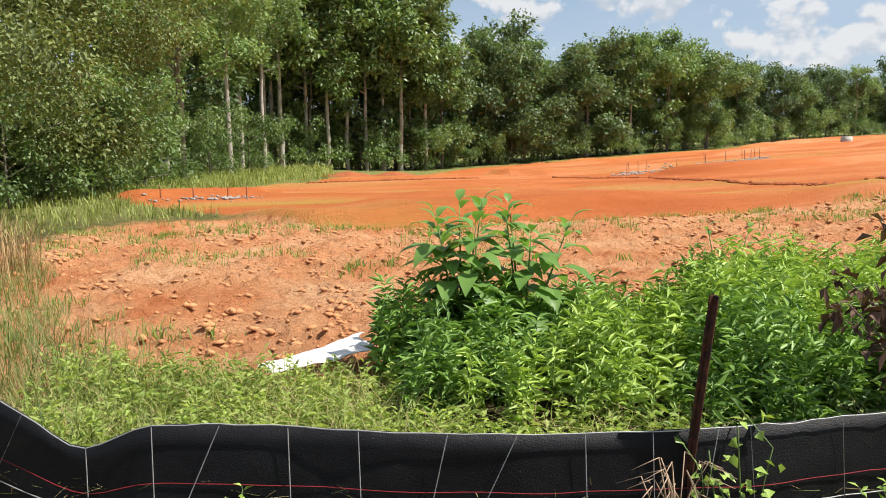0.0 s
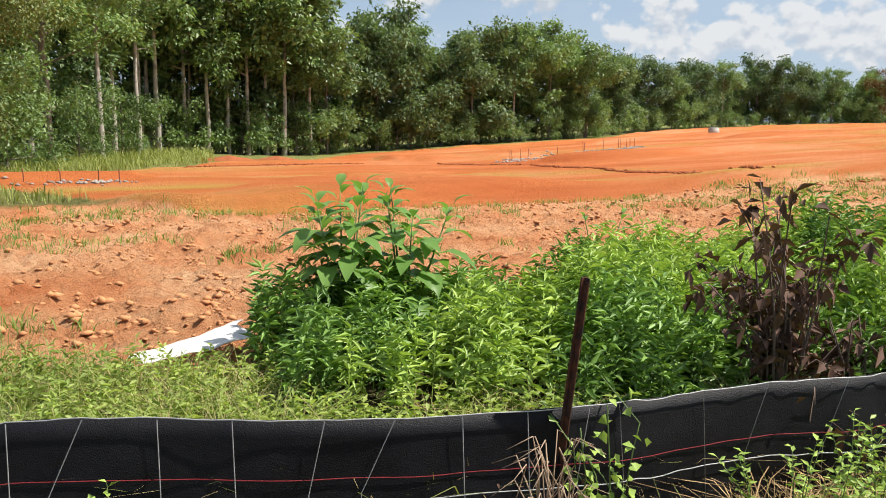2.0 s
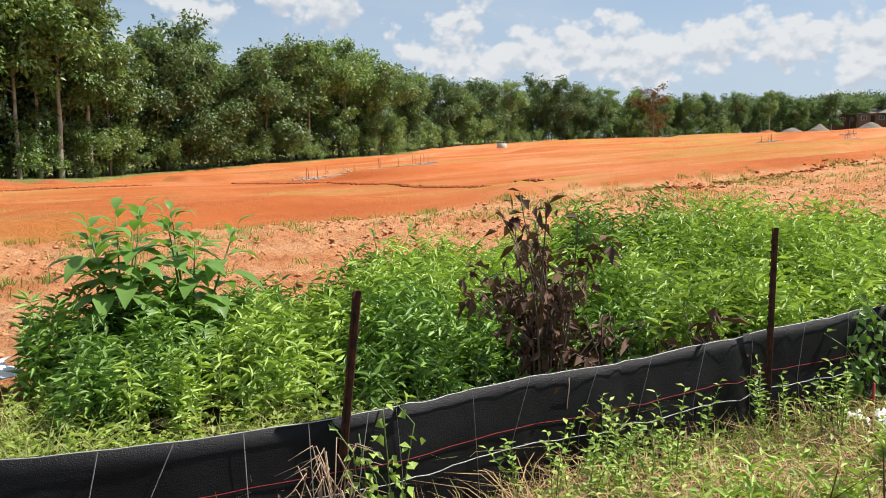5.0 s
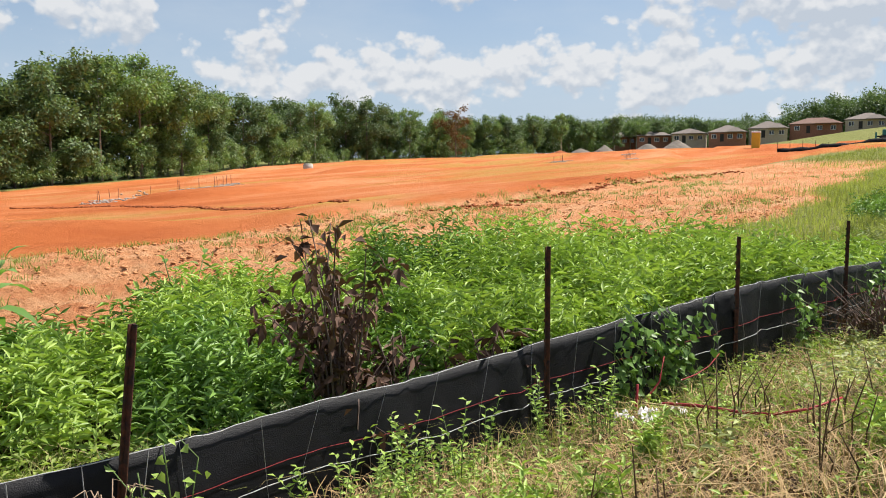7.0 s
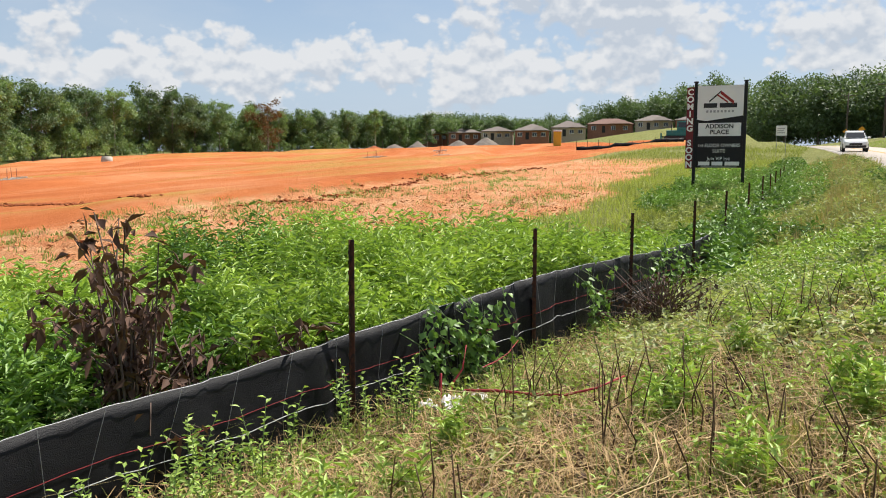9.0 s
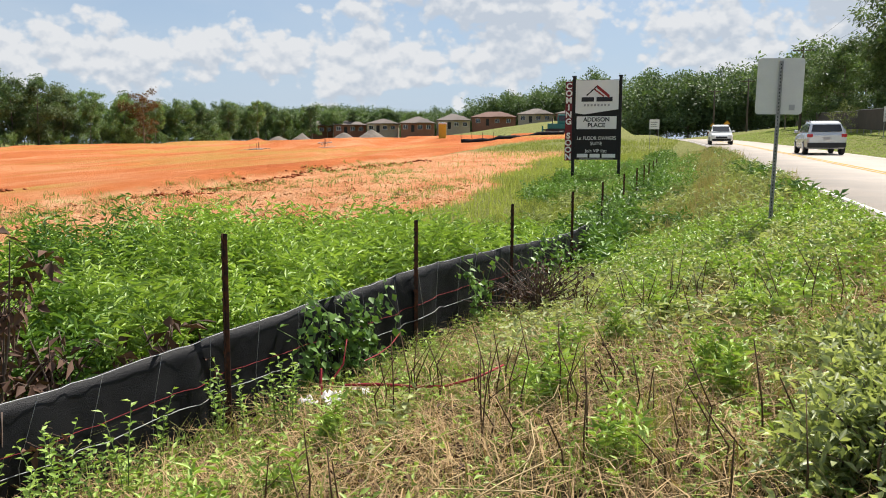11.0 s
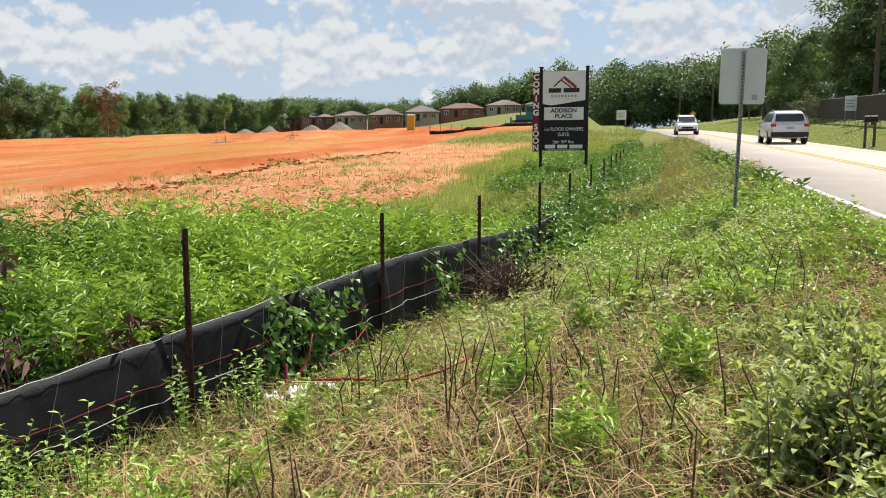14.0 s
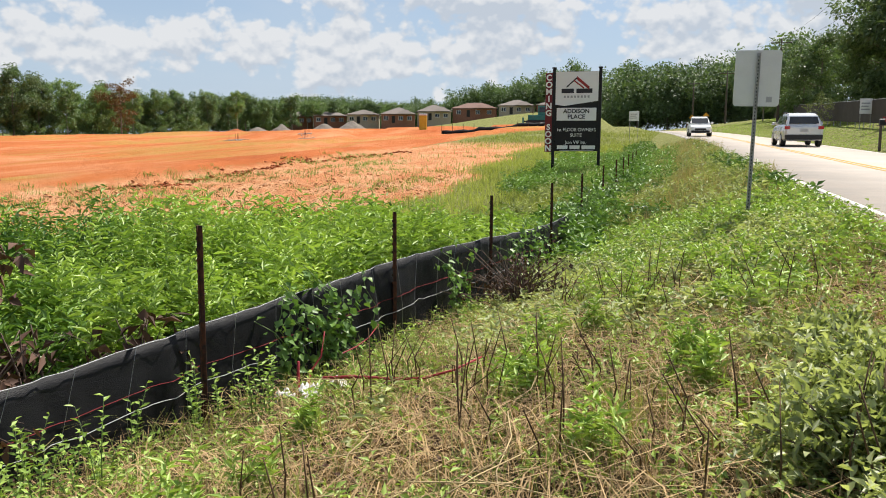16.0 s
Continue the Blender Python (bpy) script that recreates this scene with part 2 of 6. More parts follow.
# ---------------------------------------------------------------- mesh helpers
def mesh_np(name, verts, tris, smooth=False):
    verts, tris = np.asarray(verts, np.float32), np.asarray(tris, np.int32)
    me = bpy.data.meshes.new(name)
    me.vertices.add(len(verts)); me.vertices.foreach_set("co", verts.ravel())
    k = tris.shape[1]
    me.loops.add(tris.size); me.loops.foreach_set("vertex_index", tris.ravel())
    me.polygons.add(len(tris))
    me.polygons.foreach_set("loop_start", np.arange(0, tris.size, k, dtype=np.int32))
    me.polygons.foreach_set("loop_total", np.full(len(tris), k, np.int32))
    if smooth:
        me.polygons.foreach_set("use_smooth", np.ones(len(tris), bool))
    me.update(calc_edges=True)
    return me


def part(name, data, mat, parent=None, label="", smooth=False, m=None):
    """One mesh object from a bmesh, mesh or (verts, faces), under a thing or a part."""
    if isinstance(data, bmesh.types.BMesh):
        me = bpy.data.meshes.new(name); data.to_mesh(me); data.free()
        if smooth:
            for p in me.polygons:
                p.use_smooth = True
    elif isinstance(data, tuple):
        me = mesh_np(name, *data, smooth=smooth)
    else:
        me = data
    if mat is not None and not me.materials:
        me.materials.append(mat)
    ob = new(name, me)
    if parent is not None:
        ob.parent = parent
    if m is not None:
        ob.matrix_basis = m
    return tagged(ob, label)


def thing(name, label, category, m=None, group="", kind=""):
    ob = new(name)
    ob.empty_display_size = 0.2
    if m is not None:
        ob.matrix_basis = m
    return tagged(ob, label, category, group, kind)


def box(bm, x0, x1, y0, y1, z0, z1, bevel=0.0, m=None):
    mm = Matrix.Translation(((x0 + x1) / 2, (y0 + y1) / 2, (z0 + z1) / 2)) @ Matrix.Diagonal((x1 - x0, y1 - y0, z1 - z0, 1))
    r = bmesh.ops.create_cube(bm, size=1, matrix=(m or Matrix()) @ mm)
    if bevel:
        es = list({e for v in r["verts"] for e in v.link_edges})
        bmesh.ops.bevel(bm, geom=es, offset=bevel, segments=2, profile=0.5, affect="EDGES")
    return bm


def boxes(*bs, bevel=0.0):
    bm = bmesh.new()
    for b in bs:
        box(bm, *b, bevel=bevel)
    return bm


def tube_arrays(points, radii, sides=6, cap=True):
    """A tapered tube along points: vertices and quads (as triangles)."""
    P = np.asarray(points, float); R = np.asarray(radii, float)
    n = len(P)
    T = np.gradient(P, axis=0); T /= np.linalg.norm(T, axis=1)[:, None] + 1e-9
    ref = np.where(np.abs(T[:, 2:3]) > 0.9, np.array([[1.0, 0, 0]]), np.array([[0, 0, 1.0]]))
    U = np.cross(ref, T); U /= np.linalg.norm(U, axis=1)[:, None] + 1e-9
    V = np.cross(T, U)
    a = np.linspace(0, 2 * np.pi, sides, endpoint=False)
    ring = P[:, None, :] + R[:, None, None] * (np.cos(a)[None, :, None] * U[:, None, :] + np.sin(a)[None, :, None] * V[:, None, :])
    verts = ring.reshape(-1, 3)
    i, j = np.meshgrid(np.arange(n - 1), np.arange(sides), indexing="ij")
    a0 = (i * sides + j).ravel(); a1 = (i * sides + (j + 1) % sides).ravel()
    f = np.concatenate([np.stack([a0, a1, a1 + sides], 1), np.stack([a0, a1 + sides, a0 + sides], 1)])
    if cap:
        c = np.array([[(n - 1) * sides + k, (n - 1) * sides + k + 1, (n - 1) * sides] for k in range(1, sides - 1)])
        f = np.concatenate([f, c[:, [2, 0, 1]]])
    return verts, f


def joined(pieces):
    vs, fs, o = [], [], 0
    for v, f in pieces:
        vs.append(v); fs.append(np.asarray(f) + o); o += len(v)
    return np.concatenate(vs), np.concatenate(fs)


def unit(a):
    return a / (np.linalg.norm(a, axis=-1, keepdims=True) + 1e-9)


def leaves(base, way, length, width, rng, fold=0.25, droop=0.2):
    """Pointed leaves, two triangles each, folded along the rib."""
    n = len(base)
    way = unit(way)
    side = unit(np.cross(way, rng.normal(size=(n, 3)) * 0.5 + np.array([0, 0, 1.0])))
    up = np.cross(side, way)
    L, W = np.broadcast_to(length, n)[:, None], np.broadcast_to(width, n)[:, None]
    mid = base + way * L * 0.42
    a = mid + side * W * 0.5 + up * W * fold
    b = mid - side * W * 0.5 + up * W * fold
    tip = base + way * L - up * L * droop
    v = np.stack([base, a, tip, b], 1).reshape(-1, 3)
    k = np.arange(n)[:, None] * 4
    f = np.concatenate([k + [0, 2, 1], k + [0, 3, 2]], 1).reshape(-1, 3)
    return v, f


def blades(base, height, width, lean, rng, curl=0.5):
    """Grass blades: three triangles each, bending over."""
    n = len(base)
    az = rng.uniform(0, 2 * np.pi, n)
    d = np.stack([np.cos(az), np.sin(az), np.zeros(n)], 1)
    s = np.stack([-np.sin(az + rng.normal(0, 0.6, n)), np.cos(az), np.zeros(n)], 1)
    H, W = np.broadcast_to(height, n)[:, None], np.broadcast_to(width, n)[:, None]
    ln = np.broadcast_to(lean, n)[:, None] * rng.uniform(0.3, 1.4, (n, 1))
    up = np.array([0, 0, 1.0])
    p1 = base + (up * 0.6 + d * ln * 0.35) * H
    p2 = base + (up * (1 - 0.4 * np.minimum(ln, 1.6) * curl) + d * ln) * H
    v = np.stack([base - s * W / 2, base + s * W / 2, p1 + s * W * 0.4, p1 - s * W * 0.4, p2], 1).reshape(-1, 3)
    k = np.arange(n)[:, None] * 5
    f = np.concatenate([k + [0, 1, 2], k + [0, 2, 3], k + [3, 2, 4]], 1).reshape(-1, 3)
    return v, f


def lattice(x, y, seed):
    h = np.sin(x * 127.1 + y * 311.7 + seed * 74.7) * 43758.5453
    return h - np.floor(h)


def noise2(x, y, seed=0, octaves=4, gain=0.5):
    """Smooth value noise, about -1 to 1."""
    x, y = np.asarray(x, float), np.asarray(y, float)
    out, amp, tot = 0.0, 1.0, 0.0
    for o in range(octaves):
        xi, yi = np.floor(x), np.floor(y)
        u, v = x - xi, y - yi
        u, v = u * u * (3 - 2 * u), v * v * (3 - 2 * v)
        s = seed + o * 17
        q = (lattice(xi, yi, s) * (1 - u) + lattice(xi + 1, yi, s) * u) * (1 - v) + (lattice(xi, yi + 1, s) * (1 - u) + lattice(xi + 1, yi + 1, s) * u) * v
        out = out + amp * (2 * q - 1); tot += amp; amp *= gain
        x, y = x * 2.03 + 5.1, y * 2.03 + 9.7
    return out / tot


def step(a, b, x):
    t = np.clip((np.asarray(x, float) - a) / (b - a), 0, 1)
    return t * t * (3 - 2 * t)


def bulge(x, at, soft=5.0):
    return soft * np.logaddexp(0, (np.asarray(x, float) - at) / soft)


# ---------------------------------------------------------------- the lie of the land
FENCE = [(-4.2, 6.4), (-1.6, 4.9), (-0.97, 4.29), (-0.62, 4.05), (-0.17, 3.9), (0.41, 3.72), (0.84, 3.5), (1.28, 3.37), (2.25, 3.15), (5.4, 2.7), (8.0, 2.16), (10.4, 1.72), (13.4, 1.42), (17.0, 1.37), (21.0, 1.3), (25.0, 1.3), (28.5, 1.34), (32.0, 1.4), (35.5, 1.46), (39.0, 1.52), (43.0, 1.6)]


def fence_y(x):
    return np.interp(x, [p[0] for p in FENCE], [p[1] for p in FENCE])


def road_edge(x):
    x = np.asarray(x, float)
    return -3.55 + 0.044 * x + 0.0006 * np.clip(x - 60, 0, 200) ** 2


ROAD_WIDE = 6.2


def road_z(x):
    x = np.asarray(x, float)
    return 0.34 + 0.031 * (np.clip(x, -60, 400) - bulge(x, 140, 12)) 


def field_z(x, y):
    x, y = np.asarray(x, float), np.asarray(y, float)
    return -0.4 + 0.05 * (bulge(x, 17) - bulge(x, 130, 10)) - 0.0115 * np.clip(y - 20, 0, 120) * step(5, 25, x) - 0.007 * np.clip(y - 20, 0, 90) + 0.004 * np.clip(y - 110, 0, 300) + step(150, 235, x) * (2.0 + 4.6 * (1 - step(36, 80, y)))


def land(x, y):
    """Smooth height of the ground."""
    x, y = np.asarray(x, float), np.asarray(y, float)
    e = road_edge(x)
    fy = np.maximum(fence_y(x), e + 3.0)
    f = field_z(x, y)
    r = road_z(x)
    t = np.clip((fy - 0.2 - y) / (fy - 0.2 - e), 0, 1)
    t = t * t * (3 - 2 * t) * 0.5 + t * 0.5
    z = f * (1 - t) + r * t
    d = np.clip(e - ROAD_WIDE - y, 0, None)
    z = z + np.where(y < e, np.clip(d, 0, 12) * 0.15 - np.clip(d - 40, 0, 300) * 0.01, 0)
    return z


WOOD_AZ = [-1, 5, 14.5, 22, 30, 35, 40, 45, 53, 60, 67, 72]
WOOD_D = [68, 84, 92, 105, 118, 130, 160, 190, 212, 235, 262, 275]


def clay_mask(x, y):
    """1 on the graded clay pad."""
    edge = 20.5 + 1.6 * noise2(np.asarray(x) * 0.08, np.asarray(y) * 0, 3, 3) - 2.5 * step(30, 70, x) - 4 * step(70, 110, x)
    m = step(-0.8, 0.8, y - edge)
    m = m * (1 - step(-1.5, 1.5, np.asarray(y) - 40 - 1.75 * np.asarray(x) - 1.5 * noise2(np.asarray(x) * 0.2, np.asarray(y) * 0.2, 7, 3)))
    left = np.interp(y, [18, 23.6, 32, 40, 60], [4.5, 0.6, -3.4, -2.5, 3.0])
    return m * step(-0.6, 0.6, x - left - 0.5 * noise2(np.asarray(x) * 0.5, np.asarray(y) * 0.5, 9, 2)) * (1 - step(0, 15, x - np.interp(y, [40, 75], [132, 205]))) * (1 - step(-7, -2, np.hypot(x, y) - np.interp(np.degrees(np.arctan2(x, y)), WOOD_AZ, WOOD_D)))


def dirt_mask(x, y):
    """1 on the loose pale soil between weeds and pad."""
    x, y = np.asarray(x, float), np.asarray(y, float)
    w = 1.2 * noise2(x * 0.22, y * 0.22, 11, 4)
    low = 6.6 + 0.03 * np.clip(x, 0, 40) + 1.2 * step(30, 48, x) + 3.5 * step(-1, -4.5, x)
    m = step(-0.7, 0.7, y + w - low) * step(-5.5, -2.5, x + w - 0.05 * y) * (1 - 0.9 * step(50, 75, x))
    return m * (1 - clay_mask(x, y)) * (1 - step(0, 2.5, y - 22.5 - w))


def ground_z(x, y):
    """Height of the ground with its roughness."""
    x, y = np.asarray(x, float), np.asarray(y, float)
    d, c = dirt_mask(x, y), clay_mask(x, y)
    z = land(x, y)
    e = road_edge(x)
    off = step(0.1, 0.7, np.minimum(np.abs(y - e), np.abs(y - e + ROAD_WIDE))) * np.where((y < e) & (y > e - ROAD_WIDE), 0, 1)
    rough = 0.05 * noise2(x * 0.9, y * 0.9, 5, 3) + d * (0.13 * noise2(x * 1.1, y * 1.1, 21, 4, 0.62) + 0.2 * np.abs(noise2(x * 3.1, y * 3.1, 31, 3, 0.75)) - 0.1)
    pad = c * (0.2 * noise2(x * 0.06, y * 0.16, 41, 4) + 0.4 * step(0.2, 0.26, noise2(x * 0.03 + 3, y * 0.07, 47, 2)) - 0.3 * step(0.25, 0.3, noise2(x * 0.04 + 7, y * 0.1, 49, 2)))
    z = z + rough * (1 - 0.75 * c) * off + pad
    return np.where((y < e) & (y > e - ROAD_WIDE), z - 0.06, z)


def gz(x, y):
    return float(ground_z(np.array([float(x)]), np.array([float(y)]))[0])


def ground():
    xs = np.unique(np.round(np.concatenate([np.arange(-1500, -60, 60), np.arange(-60, -8, 2.5), np.arange(-8, -3, 0.2), np.arange(-3, 4, 0.07), np.arange(4, 15, 0.1), np.arange(15, 30, 0.18), np.arange(30, 60, 0.45), np.arange(60, 200, 2.2), np.arange(200, 420, 12), np.arange(420, 2400, 90)]), 3))
    ys = np.unique(np.round(np.concatenate([np.arange(-1200, -60, 60), np.arange(-60, -12, 3), np.arange(-12, 0, 0.4), np.arange(0, 6, 0.2), np.arange(6, 11, 0.07), np.arange(11, 18, 0.1), np.arange(18, 22, 0.16), np.arange(22, 50, 0.6), np.arange(50, 140, 2.0), np.arange(140, 300, 8), np.arange(300, 2400, 90)]), 3))
    X, Y = np.meshgrid(xs, ys, indexing="ij")
    Z = ground_z(X, Y)
    n, m = X.shape
    i, j = np.meshgrid(np.arange(n - 1), np.arange(m - 1), indexing="ij")
    a = (i * m + j).ravel()
    me = mesh_np("ground", np.stack([X, Y, Z], -1).reshape(-1, 3), np.stack([a, a + m, a + m + 1, a + 1], 1), smooth=True)
    swale = np.exp(-(((Y - np.interp(X, [8, 14, 21, 30], [31, 28, 24.5, 22.8])) / 1.5) ** 2)) * step(7, 11, X) * (1 - step(21, 29, X)) + 0.6 * np.exp(-(((Y - 27 - 0.1 * X) / 1.2) ** 2)) * step(-3, 0, X) * (1 - step(3, 7, X))
    for nm, v in (("sprouts", swale), ("clay", clay_mask(X, Y)), ("dirt", dirt_mask(X, Y)), ("open", np.maximum(step(11, 20, X), step(16, 30, Y)))):
        at = me.attributes.new(nm, "FLOAT", "POINT")
        at.data.foreach_set("value", np.asarray(v, np.float32).ravel())
    mat = bpy.data.materials.new("red_clay_and_turf")
    mat.use_nodes = True
    t, b = links(mat)
    co = t.nodes.new("ShaderNodeTexCoord")

    def noise_(scale, detail=5.0, rough=0.6, stretch=None):
        n = node(t, "ShaderNodeTexNoise", Scale=scale, Detail=detail, Roughness=rough)
        if stretch:
            mp = t.nodes.new("ShaderNodeMapping"); mp.inputs["Scale"].default_value = stretch
            t.links.new(co.outputs["Object"], mp.inputs[0]); t.links.new(mp.outputs[0], n.inputs["Vector"])
        else:
            t.links.new(co.outputs["Object"], n.inputs["Vector"])
        return n.outputs["Fac"]

    def ramp(src, *stops):
        r = t.nodes.new("ShaderNodeValToRGB")
        for k, (p, c) in enumerate(stops):
            el = r.color_ramp.elements[k] if k < 2 else r.color_ramp.elements.new(p)
            el.position, el.color = p, (*c, 1)
        t.links.new(src, r.inputs[0])
        return r.outputs[0]

    def mix(f, a_, b_):
        mx = t.nodes.new("ShaderNodeMixRGB")
        for k, v in ((0, f), (1, a_), (2, b_)):
            if isinstance(v, tuple):
                mx.inputs[k].default_value = (*v, 1)
            else:
                t.links.new(v, mx.inputs[k])
        return mx.outputs[0]

    W, K = (1, 1, 1), (0, 0, 0)
    clay = ramp(noise_(0.12, 8, 0.65, (0.5, 1.4, 1)), (0.34, (0.42, 0.11, 0.032)), (0.5, (0.53, 0.165, 0.054)), (0.7, (0.6, 0.29, 0.14)))
    clay = mix(ramp(noise_(0.05, 7, 0.62, (0.45, 1.7, 1)), (0.5, K), (0.6, (0.85, 0.85, 0.85))), clay, ramp(noise_(2.0, 5), (0.3, (0.3, 0.2, 0.04)), (0.7, (0.55, 0.27, 0.08))))
    clay = mix(ramp(noise_(7, 6, 0.7), (0.5, K), (0.8, (0.4, 0.4, 0.4))), clay, (0.4, 0.11, 0.035))
    wet = t.nodes.new("ShaderNodeAttribute"); wet.attribute_name = "sprouts"
    thin = t.nodes.new("ShaderNodeMath"); thin.operation = "MULTIPLY"
    t.links.new(wet.outputs["Fac"], thin.inputs[0]); t.links.new(ramp(noise_(0.9, 8, 0.7, (0.35, 1.6, 1)), (0.3, K), (0.5, W)), thin.inputs[1])
    clay = mix(thin.outputs[0], clay, ramp(noise_(5, 6, 0.7), (0.3, (0.24, 0.28, 0.04)), (0.7, (0.5, 0.4, 0.09))))
    dirt = ramp(noise_(0.5, 9, 0.72), (0.3, (0.5, 0.16, 0.06)), (0.47, (0.6, 0.28, 0.13)), (0.7, (0.7, 0.43, 0.24)))
    dirt = mix(ramp(noise_(9, 6, 0.75), (0.48, K), (0.72, (0.8, 0.8, 0.8))), dirt, (0.36, 0.12, 0.045))
    # brown thatch, with the shade between the stems put into its dark colour
    turf = ramp(noise_(1.6, 8, 0.7), (0.3, (0.03, 0.028, 0.014)), (0.5, (0.085, 0.07, 0.032)), (0.72, (0.22, 0.15, 0.075)))
    far_ = t.nodes.new("ShaderNodeAttribute"); far_.attribute_name = "open"
    turf = mix(far_.outputs["Fac"], turf, ramp(noise_(3, 7, 0.7), (0.3, (0.1, 0.12, 0.03)), (0.7, (0.3, 0.29, 0.1))))

    def attr(name):
        a_ = t.nodes.new("ShaderNodeAttribute"); a_.attribute_name = name
        ma = t.nodes.new("ShaderNodeMath"); ma.operation = "MULTIPLY_ADD"; ma.inputs[1].default_value = 0.7
        nn = noise_(2.2, 8, 0.75)
        t.links.new(nn, ma.inputs[0]); t.links.new(a_.outputs["Fac"], ma.inputs[2])
        return ramp(ma.outputs[0], (0.62, K), (0.95, W))

    c = mix(attr("dirt"), turf, dirt)
    c = mix(attr("clay"), c, clay)
    t.links.new(c, b.inputs["Base Color"])
    b.inputs["Roughness"].default_value, b.inputs["Specular IOR Level"].default_value = 0.95, 0.1
    bp = t.nodes.new("ShaderNodeBump"); bp.inputs["Strength"].default_value = 1.0; bp.inputs["Distance"].default_value = 0.1
    t.links.new(noise_(11, 8, 0.75), bp.inputs["Height"]); t.links.new(bp.outputs[0], b.inputs["Normal"])
    me.materials.append(mat)
    return tagged(new("ground", me), "graded red clay lot with loose soil and rough grass verge", "ground", kind="structure")


ground()


def strip(name, off0, off1, lift, mat, label, x0=-70.0, x1=330.0, wob=0.0, thick=0.05):
    """A band along the road, between two offsets from its near edge."""
    xs = np.concatenate([np.arange(x0, 70, 1.0), np.arange(70, x1, 4.0)])
    rng = np.random.default_rng(3)
    e = road_edge(xs)
    a, b = e - off0 + wob * rng.normal(size=len(xs)), e - off1
    z = road_z(xs) + lift
    n = len(xs)
    v = np.concatenate([np.stack([xs, a, z], 1), np.stack([xs, b, z], 1), np.stack([xs, a, z - thick], 1), np.stack([xs, b, z - thick], 1)])
    i = np.arange(n - 1)
    f = np.concatenate([np.stack([i, i + n, i + n + 1, i + 1], 1)[:, ::-1], np.stack([i, i + 1, i + 1 + 2 * n, i + 2 * n], 1)[:, ::-1], np.stack([i + n, i + 3 * n, i + 3 * n + 1, i + n + 1], 1)[:, ::-1]])
    ob = new(name, mesh_np(name, v, f))
    ob.data.materials.append(mat)
    return tagged(ob, label, "road", kind="structure")


strip("road", 0.0, ROAD_WIDE, 0.03, M_ASPHALT, "sun-bleached two-lane asphalt road", wob=0.04, thick=0.3)
strip("road_edge_line", 0.16, 0.28, 0.036, M_WHITE_LINE, "worn white edge line", thick=0.004)
strip("road_edge_line", ROAD_WIDE - 0.3, ROAD_WIDE - 0.18, 0.036, M_WHITE_LINE, "worn white edge line", thick=0.004)
strip("road_centre_line", 2.95, 3.06, 0.036, M_YELLOW, "double yellow centre line", thick=0.004)
strip("road_centre_line", 3.18, 3.29, 0.036, M_YELLOW, "double yellow centre line", thick=0.004)


# ---------------------------------------------------------------- trees
def polar(az, d):
    """A place at an azimuth (degrees from +y towards +x) and a distance."""
    return d * math.sin(radians(az - 0.95)), d * math.cos(radians(az - 0.95))


